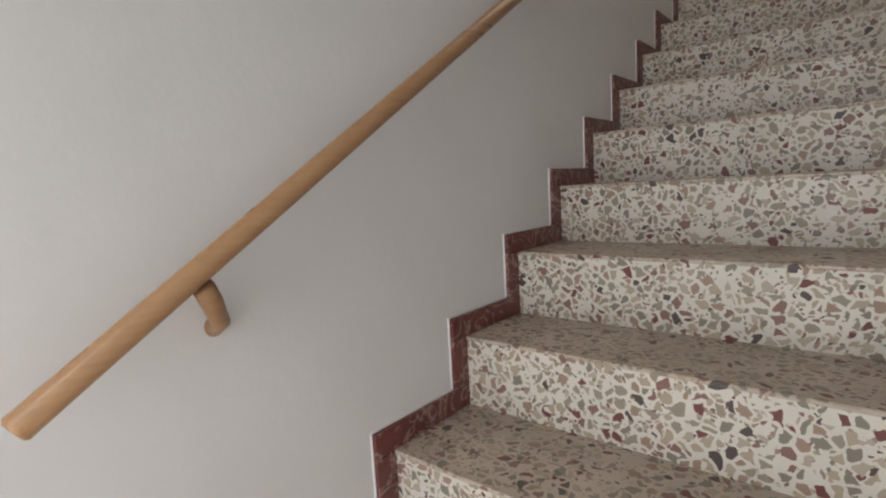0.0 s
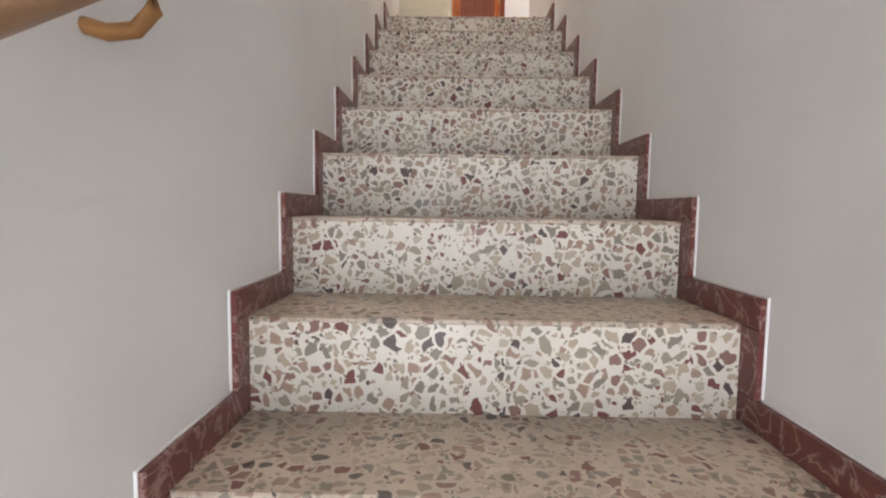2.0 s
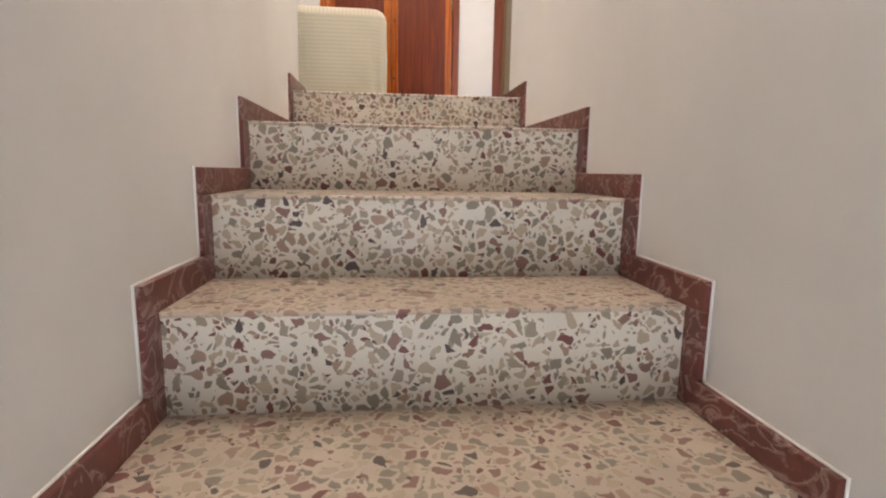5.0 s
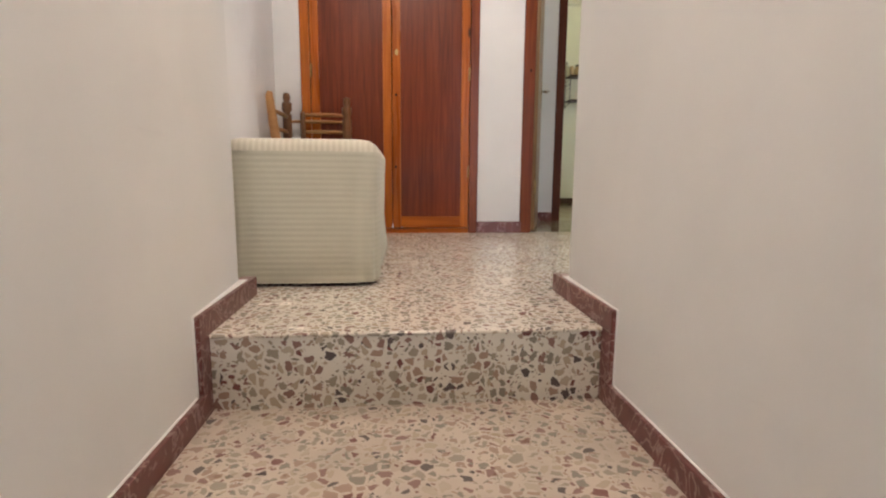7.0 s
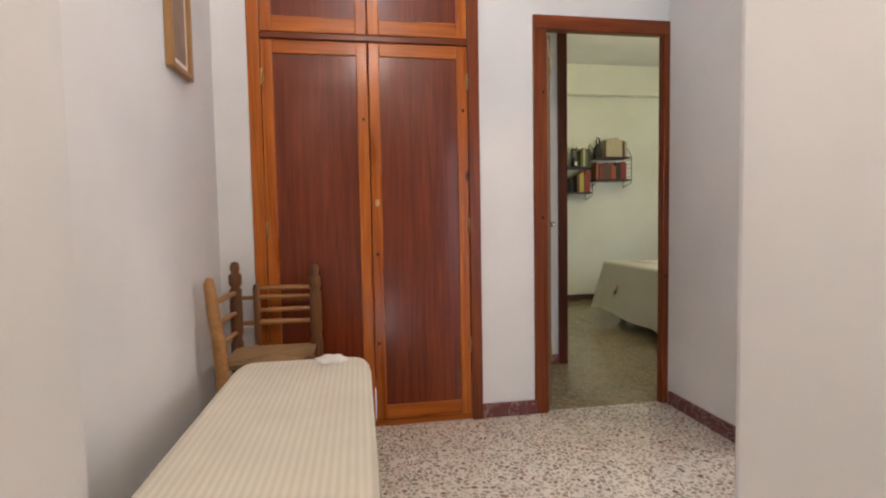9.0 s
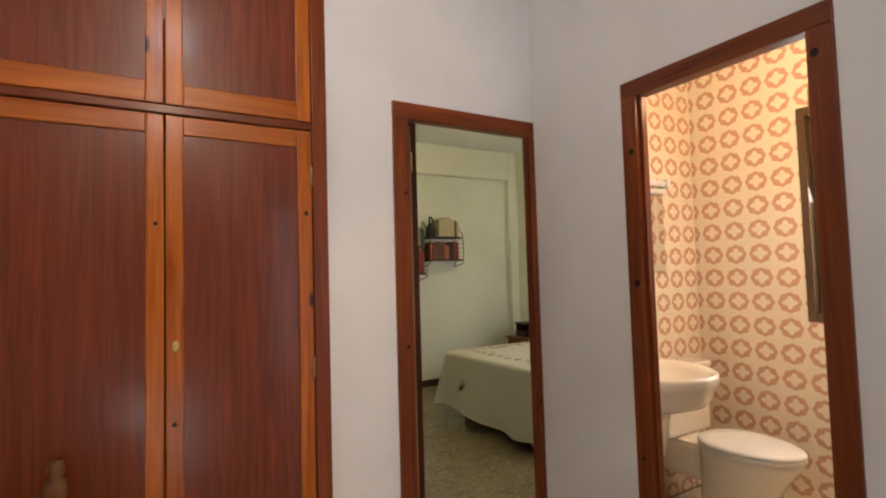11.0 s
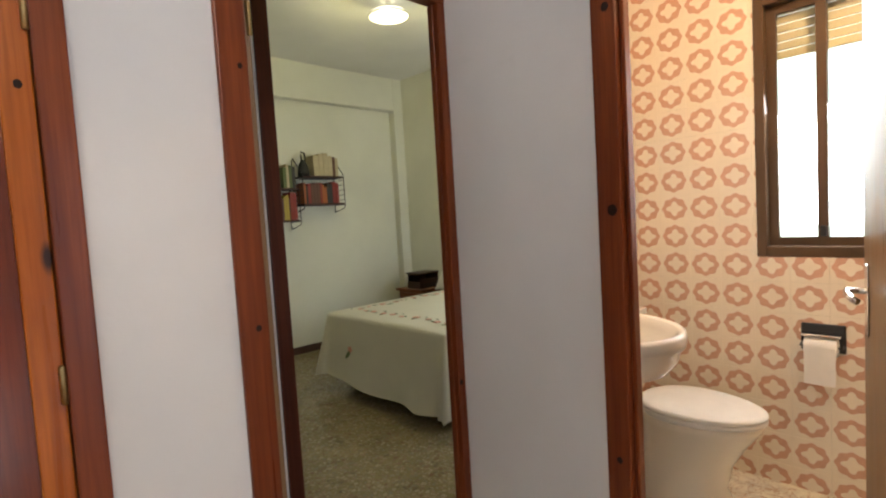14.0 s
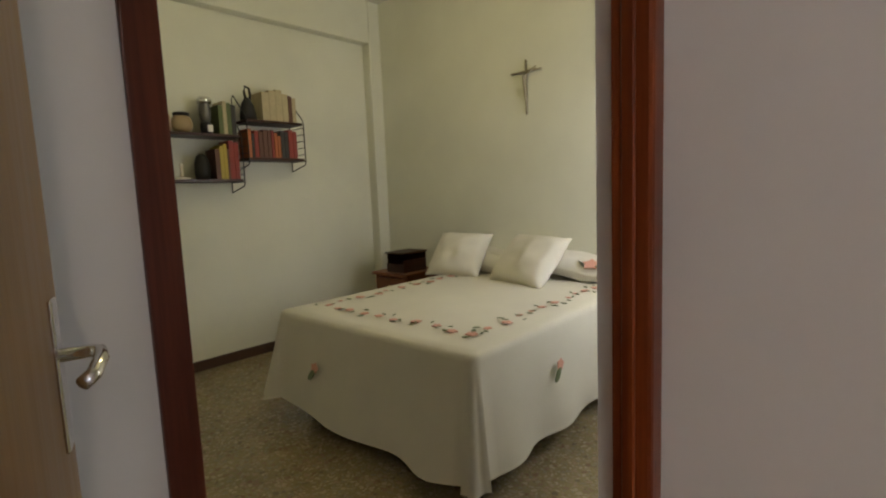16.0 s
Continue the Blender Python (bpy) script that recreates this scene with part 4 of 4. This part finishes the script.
def book(x, z, w, h, d, c, lean=0, label=""):
    t = thing("book", label, "book", (x, 8.29, z), group="books on the wall shelves")
    mat = plain("book_cover", c, 0.6, 0, 0.25, 30)
    part("cover", boxes((0, 0.003, -d / 2, d / 2, 0, h), (w - 0.003, w, -d / 2, d / 2, 0, h), (0.003, w - 0.003, -d / 2, -d / 2 + 0.003, 0, h)), mat, t)
    part("pages", box(0.003, w - 0.003, -d / 2 + 0.003, d / 2 - 0.004, 0.003, h - 0.004), M_PAGE, t)
    if lean:
        t.matrix_world = pose(x, 8.29, z, 0, lean, 0)


RED, ORG, BRN, CRM, YEL, GRN, DRK = (0.26, 0.03, 0.02), (0.42, 0.12, 0.03), (0.12, 0.05, 0.03), (0.50, 0.42, 0.26), (0.45, 0.33, 0.05), (0.10, 0.13, 0.04), (0.03, 0.025, 0.022)
LAB = {RED: "red clothbound book standing on the shelf", ORG: "orange-spined book standing on the shelf", BRN: "brown old book standing on the shelf",
       CRM: "thick cream-covered book standing on the shelf", YEL: "yellow book standing on the shelf", GRN: "olive green book standing on the shelf", DRK: "black book standing on the shelf"}
x = UP0 + 0.01
for w, h, c in ((0.022, 0.20, ORG), (0.018, 0.17, DRK), (0.030, 0.19, RED), (0.030, 0.185, BRN), (0.034, 0.20, BRN), (0.026, 0.195, BRN), (0.020, 0.20, RED), (0.024, 0.18, ORG), (0.022, 0.16, ORG), (0.030, 0.20, DRK), (0.028, 0.195, DRK), (0.036, 0.21, RED), (0.030, 0.20, RED)):
    book(x, UZ[0] + 0.0005, w, h, 0.14, c, 0, LAB[c])
    x += w + 0.003
x = UP0 + 0.13
for w, h, c in ((0.055, 0.20, CRM), (0.05, 0.215, CRM), (0.05, 0.225, CRM), (0.045, 0.20, CRM), (0.03, 0.19, BRN), (0.03, 0.18, CRM)):
    book(x, UZ[1] + 0.0005, w, h, 0.16, c, 0, LAB[c])
    x += w + 0.002
x = LO0 + 0.30
for w, h, c in ((0.030, 0.20, BRN), (0.025, 0.22, YEL), (0.022, 0.235, YEL), (0.012, 0.2, BRN), (0.034, 0.26, RED), (0.030, 0.25, RED)):
    book(x, LZ[0] + 0.0005, w, h, 0.15, c, 0, LAB[c])
    x += w + 0.002
x = LO0 + 0.345
for w, h, c in ((0.03, 0.19, GRN), (0.025, 0.22, CRM), (0.028, 0.21, GRN), (0.03, 0.20, DRK)):
    book(x, LZ[1] + 0.0005, w, h, 0.15, c, 0, LAB[c])
    x += w + 0.002


def on_shelf(name, label, category, x, z):
    return thing(name, label, category, (x, 8.28, z + 0.0005))


t = on_shelf("flat_iron", "old black cast flat iron standing on end", "iron", UP0 + 0.055, UZ[1])
part("sole", lathe([(0.062, 0), (0.058, 0.05), (0.045, 0.11), (0.022, 0.15), (0.012, 0.16)], 16, 1.0, 0.7), M_IRON, t, smooth=True)
part("handle", tube([(-0.01, 0, 0.14), (-0.018, 0, 0.20), (-0.01, 0, 0.235), (0.02, 0, 0.225), (0.026, 0, 0.18), (0.02, 0, 0.14)], 0.009, 8), M_IRON, t, smooth=True)
t = on_shelf("clay_jar", "round beige clay jar with a dark lid", "jar", LO0 + 0.13, LZ[1])
part("body", lathe([(0.04, 0), (0.062, 0.03), (0.065, 0.06), (0.055, 0.095), (0.042, 0.11)], 20), plain("beige_clay", (0.42, 0.30, 0.16), 0.5), t, smooth=True)
part("lid", lathe([(0.047, 0.11), (0.05, 0.12), (0.046, 0.13)], 20), M_IRON, t, "dark lid", True)
t = on_shelf("glass_lantern", "grey metal lantern with a shiny round cap", "lantern", LO0 + 0.285, LZ[1])
part("base", lathe([(0.036, 0), (0.036, 0.07), (0.03, 0.08)], 16), M_IRON, t, smooth=True)
part("body", lathe([(0.028, 0.08), (0.038, 0.13), (0.034, 0.19), (0.03, 0.20)], 16), plain("grey_metal", (0.16, 0.155, 0.14), 0.35, 0.6), t, smooth=True)
part("cap", lathe([(0.044, 0.20), (0.05, 0.225), (0.03, 0.245), (0.01, 0.25)], 16), M_CHROME, t, "shiny cap", True)
part("tag", box(-0.006, 0.028, -0.042, -0.037, 0.015, 0.06), M_PAPER, t, "white paper tag")
t = on_shelf("dark_pot", "rounded black pot on the lower board", "pot", LO0 + 0.235, LZ[0])
part("body", lathe([(0.045, 0), (0.05, 0.05), (0.048, 0.11), (0.035, 0.15), (0.015, 0.17)], 18), M_IRON, t, smooth=True)
t = on_shelf("white_ornament", "small white candlestick ornament", "ornament", LO0 + 0.10, LZ[0])
part("dish", lathe([(0.05, 0), (0.055, 0.012), (0.02, 0.02)], 18), M_PORC, t, smooth=True)
part("stem", lathe([(0.014, 0.02), (0.010, 0.06), (0.013, 0.10), (0.008, 0.105)], 12), M_PORC, t, smooth=True)
t = on_shelf("glass_jar", "small pale jar at the shelf end", "jar", LO0 + 0.035, LZ[1])
part("body", lathe([(0.025, 0), (0.03, 0.03), (0.028, 0.10), (0.02, 0.115)], 14), plain("pale_jar", (0.5, 0.36, 0.24), 0.3), t, smooth=True)

# ---------------------------------------------------------------- bedroom window
def window_thing(name, label, place, build):
    t = thing(name, label, "window", place, kind="structure")
    build(t)
    return t


def bedroom_window(t):
    for a in ((-0.40, -0.35, 0, 1.15), (0.35, 0.40, 0, 1.15), (-0.35, 0.35, 0, 0.05), (-0.35, 0.35, 1.10, 1.15), (-0.02, 0.02, 0.05, 1.10)):
        part("window_frame", box(a[0], a[1], -0.02, 0.02, a[2], a[3], 0.003), M_ALU, t)
    for a, b in ((-0.35, -0.02), (0.02, 0.35)):
        p = part("pane", box(a, b, -0.003, 0.003, 0.05, 1.10), M_GLASS, t)
        p.visible_shadow = False


window_thing("window_2", "brown aluminium bedroom window", (3.95, 5.08, 3.2), bedroom_window)

# ---------------------------------------------------------------- bathroom window
def bath_window(t):
    hw, hh_ = 0.27, 1.112
    for a in ((-hw, -hw + 0.038, 0, hh_), (hw - 0.038, hw, 0, hh_), (-hw + 0.038, hw - 0.038, 0, 0.045), (-hw + 0.038, hw - 0.038, hh_ - 0.045, hh_)):
        part("window_frame", box(-0.016, 0.07, a[0], a[1], a[2], a[3], 0.003), M_ALU, t)
    for k, (a, b, x) in enumerate(((0.02, hw - 0.038, 0.036), (-hw + 0.038, 0.055, 0.012))):
        s = part("sash", boxes((x, x + 0.02, a, a + 0.036, 0.046, hh_ - 0.046), (x, x + 0.02, b - 0.036, b, 0.046, hh_ - 0.046), (x, x + 0.02, a + 0.036, b - 0.036, 0.046, 0.082), (x, x + 0.02, a + 0.036, b - 0.036, hh_ - 0.08, hh_ - 0.046)), M_ALU, t, "sliding brown sash")
        p = part("pane", box(x + 0.008, x + 0.012, a + 0.036, b - 0.036, 0.082, hh_ - 0.08), M_GLASS, s)
        p.visible_shadow = False
    lt = part("latch", box(-0.004, 0.012, 0.025, 0.045, 0.085, 0.13, 0.003), M_PLASTIC, t)


window_thing("window_1", "brown aluminium sliding window with a half-raised shutter", (3.30, 4.2025, 3.41), bath_window)
sh = thing("roller_shutter", "beige plastic roller shutter, nearly raised", "shutter", (3.385, 4.203, 4.26))
for k in range(7):
    part("slat", box(-0.006, 0.006, -0.262, 0.262, k * 0.037, k * 0.037 + 0.034, 0.003), M_SLAT, sh)
part("pull_ring", tube([(-0.004, 0.02 + 0.012 * math.cos(a), -0.02 + 0.016 * math.sin(a)) for a in (2 * math.pi * k / 12 for k in range(13))], 0.0015, 5), M_IRON, sh)

# ---------------------------------------------------------------- washbasin
SX, SY = 2.40, 5.068
basin = thing("washbasin", "cream porcelain wall washbasin with a half pedestal", "washbasin", (SX, SY, H))


def basin_bowl():
    bm = bmesh.new()
    n = 40
    prof = [(0.55, 0.66), (0.80, 0.69), (0.91, 0.735), (0.94, 0.772), (0.99, 0.782), (1.0, 0.80), (1.0, 0.82), (0.985, 0.832), (0.95, 0.834), (0.90, 0.826), (0.84, 0.80), (0.72, 0.745), (0.5, 0.715), (0.12, 0.705)]
    rings = []
    for r, z in prof:
        ring = []
        for i in range(n):
            a = 2 * math.pi * i / n
            x, y = math.cos(a), math.sin(a)
            yy = y * 0.30 if y < 0 else y * 0.27
            ring.append(bm.verts.new((x * 0.285 * r * (1 - 0.10 * max(0, -y)), -0.31 + yy * r, z)))
        rings.append(ring)
    for a, b in zip(rings, rings[1:]):
        for i in range(n):
            bm.faces.new((a[i], a[(i + 1) % n], b[(i + 1) % n], b[i]))
    bm.faces.new(rings[0][::-1])
    bm.faces.new(rings[-1])
    bmesh.ops.recalc_face_normals(bm, faces=bm.faces[:])
    return bm


part("bowl", basin_bowl(), M_PORC, basin, smooth=True)
part("back_ledge", box(-0.26, 0.26, -0.10, -0.002, 0.76, 0.85, 0.018, 3), M_PORC, basin, smooth=False)
part("half_pedestal", lathe([(0.10, 0.40), (0.125, 0.43), (0.14, 0.58), (0.165, 0.69)], 24, 1.0, 1.15, (0, -0.21, 0)), M_PORC, basin, smooth=True)
tap = new("tap")
tap.parent = basin
part("spout", tube([(0, -0.07, 0.85), (0, -0.07, 0.91), (0, -0.09, 0.93), (0, -0.17, 0.915), (0, -0.18, 0.90)], 0.011, 12), M_CHROME, tap, smooth=True)
part("knob", lathe([(0.018, 0.92), (0.02, 0.945), (0.012, 0.96)], 14, at=(0, -0.07, 0)), M_CHROME, tap, smooth=True)
part("trap", tube([(0.0, -0.17, 0.45), (0.0, -0.17, 0.36), (0.03, -0.16, 0.31), (0.06, -0.13, 0.32), (0.07, -0.05, 0.33), (0.07, -0.004, 0.33)], 0.02, 10), M_PLASTIC, basin, "black drain trap", True)

soap = tagged(mesh_ob("soap_dish", lathe([(0.03, 0), (0.045, 0.012), (0.048, 0.022), (0.04, 0.018)], 20, 1.3, 0.9), M_PORC, True), "cream soap dish on the washbasin ledge", "soap dish")
soap.location = (2.48, 5.015, H + 0.8505)

mirror = thing("wall_mirror", "frameless mirror hung on the patterned tiles", "mirror", (2.63, 5.060, 3.69))
part("glass", box(-0.33, 0.33, -0.012, -0.001, 0.0, 0.44, 0.002), M_MIRROR, mirror)
part("backboard", box(-0.325, 0.325, -0.001, 0.008, 0.005, 0.435), M_PLASTIC, mirror)
lampb = thing("mirror_lamp", "short white tube lamp above the mirror, unlit", "lamp", (2.63, 5.060, 4.14))
part("housing", box(-0.33, 0.33, -0.03, 0.008, 0.0, 0.03, 0.003), M_WHITEPL, lampb)
part("tube", tube([(-0.30, -0.045, 0.055), (0.30, -0.045, 0.055)], 0.016, 12), M_WHITEPL, lampb, "white glass tube", True)
part("end_cap", box(-0.33, -0.30, -0.07, 0.0, 0.0305, 0.08, 0.003), M_WHITEPL, lampb)
part("end_cap", box(0.30, 0.33, -0.07, 0.0, 0.0305, 0.08, 0.003), M_WHITEPL, lampb)

bathlamp = thing("bathroom_ceiling_lamp", "round warm glass lamp on a short stem, lit", "lamp", (2.62, 3.85, CEIL))
part("base", lathe([(0.07, -0.03), (0.07, 0.0)], 24), M_WHITEPL, bathlamp)
part("shade", lathe([(0.10, -0.44), (0.13, -0.39), (0.12, -0.345), (0.03, -0.331)], 28), M_LAMP_WARM, bathlamp, "lit warm glass shade", True)

part("stem", lathe([(0.012, -0.331), (0.012, -0.03)], 12), M_CHROME, bathlamp, smooth=True)

# ---------------------------------------------------------------- toilet
TX = 2.90
wc = thing("toilet", "cream porcelain toilet with its lid closed", "toilet", (TX, 5.085, H))


def wc_ring(r, z, back=0.0, grow=1.0, n=36):
    out = []
    for i in range(n):
        a = 2 * math.pi * i / n
        x, y = math.cos(a), math.sin(a)
        ly = 0.29 if y < 0 else 0.19
        out.append((x * 0.185 * r, -0.445 + back + y * ly * r * grow, z))
    return out


def loft(rings):
    bm = bmesh.new()
    vs = [[bm.verts.new(p) for p in ring] for ring in rings]
    for a, b in zip(vs, vs[1:]):
        for i in range(len(a)):
            bm.faces.new((a[i], a[(i + 1) % len(a)], b[(i + 1) % len(a)], b[i]))
    bm.faces.new(vs[0][::-1])
    bm.faces.new(vs[-1])
    bmesh.ops.recalc_face_normals(bm, faces=bm.faces[:])
    return bm


part("bowl", loft([wc_ring(0.76, 0.0, 0.06, 1.08), wc_ring(0.74, 0.03, 0.06, 1.07), wc_ring(0.69, 0.10, 0.065, 1.04), wc_ring(0.72, 0.20, 0.05, 1.04), wc_ring(0.84, 0.29, 0.025), wc_ring(0.95, 0.36, 0.005), wc_ring(0.98, 0.385), wc_ring(0.96, 0.392)]), M_PORC, wc, smooth=True)
part("seat", loft([wc_ring(0.98, 0.393), wc_ring(1.0, 0.398), wc_ring(1.0, 0.410), wc_ring(0.98, 0.414)]), M_WHITEPL, wc, smooth=True)
part("lid", loft([wc_ring(0.985, 0.4145), wc_ring(1.005, 0.419), wc_ring(1.0, 0.430), wc_ring(0.93, 0.438), wc_ring(0.5, 0.442)]), M_WHITEPL, wc, "cream plastic lid", True)
cis = part("cistern", box(-0.19, 0.19, -0.185, -0.01, 0.395, 0.74, 0.025, 3), M_PORC, wc)
part("cistern_lid", box(-0.20, 0.20, -0.195, -0.005, 0.741, 0.775, 0.012, 3), M_PORC, wc)
part("flush_button", lathe([(0.02, 0.775), (0.02, 0.783), (0.016, 0.786)], 16, at=(0, -0.1, 0)), M_CHROME, wc, smooth=True)
part("neck", box(-0.11, 0.11, -0.30, -0.03, 0.20, 0.394, 0.03, 2), M_PORC, wc)

br = thing("toilet_brush", "white toilet brush standing in its holder", "toilet brush", (2.56, 4.93, H))
part("holder", lathe([(0.05, 0), (0.052, 0.02), (0.045, 0.12), (0.048, 0.13)], 18), M_WHITEPL, br, smooth=True)
part("brush_handle", lathe([(0.03, 0.13), (0.012, 0.15), (0.009, 0.24), (0.012, 0.36), (0.006, 0.375)], 12), M_WHITEPL, br, smooth=True)

ph = thing("paper_holder", "black and chrome holder with a white paper roll", "paper holder", (3.288, 4.24, 3.02))
part("back_plate", box(-0.012, 0.0, -0.075, 0.075, 0.0, 0.115, 0.004), M_PLASTIC, ph)
part("flap", box(-0.075, -0.016, -0.066, 0.066, 0.072, 0.082, 0.003), M_CHROME, ph)
part("arm", tube([(-0.012, -0.071, 0.03), (-0.05, -0.071, 0.03), (-0.05, 0.071, 0.03), (-0.012, 0.071, 0.03)], 0.005, 8), M_PLASTIC, ph)
pr = thing("paper_roll", "white toilet paper roll with a hanging sheet", "paper roll", (3.238, 4.24, 3.05))
rl = lathe([(0.034, -0.055), (0.036, -0.053), (0.036, 0.053), (0.034, 0.055)], 24)
bmesh.ops.transform(rl, matrix=pose(0, 0, 0, 90), verts=rl.verts)
part("roll", rl, M_PAPER, pr, smooth=True)
part("sheet", box(-0.0375, -0.036, -0.052, 0.052, -0.15, 0.0), M_PAPER, pr)

# ---------------------------------------------------------------- bathroom tiles
S = 0.135


def tile_mesh():
    bm = bmesh.new()
    h = S / 2 - 0.0003
    add_box(bm, -h, h, -0.008, 0.0, -h, h)
    n = 48
    ring_o, ring_i = [], []
    for k in range(n):
        a = 2 * math.pi * k / n
        ro = 0.0555 * (1 + 0.06 * math.cos(8 * a) + 0.02 * math.cos(2 * a))
        ri = 0.0290 * (1 + 0.24 * math.cos(4 * a))
        ring_o.append(bm.verts.new((ro * math.cos(a) * 1.02, -0.0084, ro * math.sin(a) * 0.98)))
        ring_i.append(bm.verts.new((ri * math.cos(a) * 1.1, -0.0084, ri * math.sin(a))))
    for k in range(n):
        f = bm.faces.new((ring_o[k], ring_o[(k + 1) % n], ring_i[(k + 1) % n], ring_i[k]))
        f.material_index = 1
    bm.normal_update()
    me = bpy.data.meshes.new("tile")
    bm.to_mesh(me)
    bm.free()
    me.materials.append(M_TILE)
    me.materials.append(M_MOTIF)
    return me


TILE = tile_mesh()
back_wall, win_wall = bpy.data.objects["wall_bathroom_back"], bpy.data.objects["wall_bathroom_window"]


def put_tile(mesh, y, z):
    ob = new("tile", mesh)
    ob.parent = win_wall
    ob.matrix_world = pose(3.297, y, z, 0, 0, -90)


def cut_tile(clip):
    """A tile cut along the window: clip gives places and outward directions, in the tile's own x and z."""
    bm = bmesh.new()
    bm.from_mesh(TILE)
    for co, no in clip:
        cut = bmesh.ops.bisect_plane(bm, geom=bm.verts[:] + bm.edges[:] + bm.faces[:], plane_co=co, plane_no=no, clear_outer=True)
    me = bpy.data.meshes.new("tile")
    bm.to_mesh(me)
    bm.free()
    me.materials.append(M_TILE)
    me.materials.append(M_MOTIF)
    return me


def window_clips(y, z):
    """The tile's own x runs towards -y of the room."""
    out = []
    lo, hi = 3.41 - z, 4.521 - z
    if lo > -S / 2:
        out.append([((0, 0, lo), (0, 0, 1))])
    if hi < S / 2:
        out.append([((0, 0, hi), (0, 0, -1))])
    band = [((0, 0, max(lo, -S)), (0, 0, -1)), ((0, 0, min(hi, S)), (0, 0, 1))]
    if y + S / 2 > 4.472:
        out.append(band + [((y - 4.472, 0, 0), (1, 0, 0))])
    if y - S / 2 < 3.933:
        out.append(band + [((y - 3.933, 0, 0), (-1, 0, 0))])
    return out


rows_z = [3.37 + S * (k - 7) for k in range(21)]
for z in rows_z:
    k = 0
    y = 5.095 - S
    put_tile(cut_tile([((0.026, 0, 0), (-1, 0, 0))]), 5.095, z)
    while y > 3.25:
        if y + S / 2 <= 3.933 or y - S / 2 >= 4.472 or z + S / 2 <= 3.41 or z - S / 2 >= 4.521:
            put_tile(TILE, y, z)
        else:
            for clip in window_clips(y, z):
                put_tile(cut_tile(clip), y, z)
        y -= S
    x = 3.289 - S / 2
    while x > 2.06:
        ob = new("tile", TILE)
        ob.parent = back_wall
        ob.matrix_world = pose(x, 5.078, z)
        x -= S
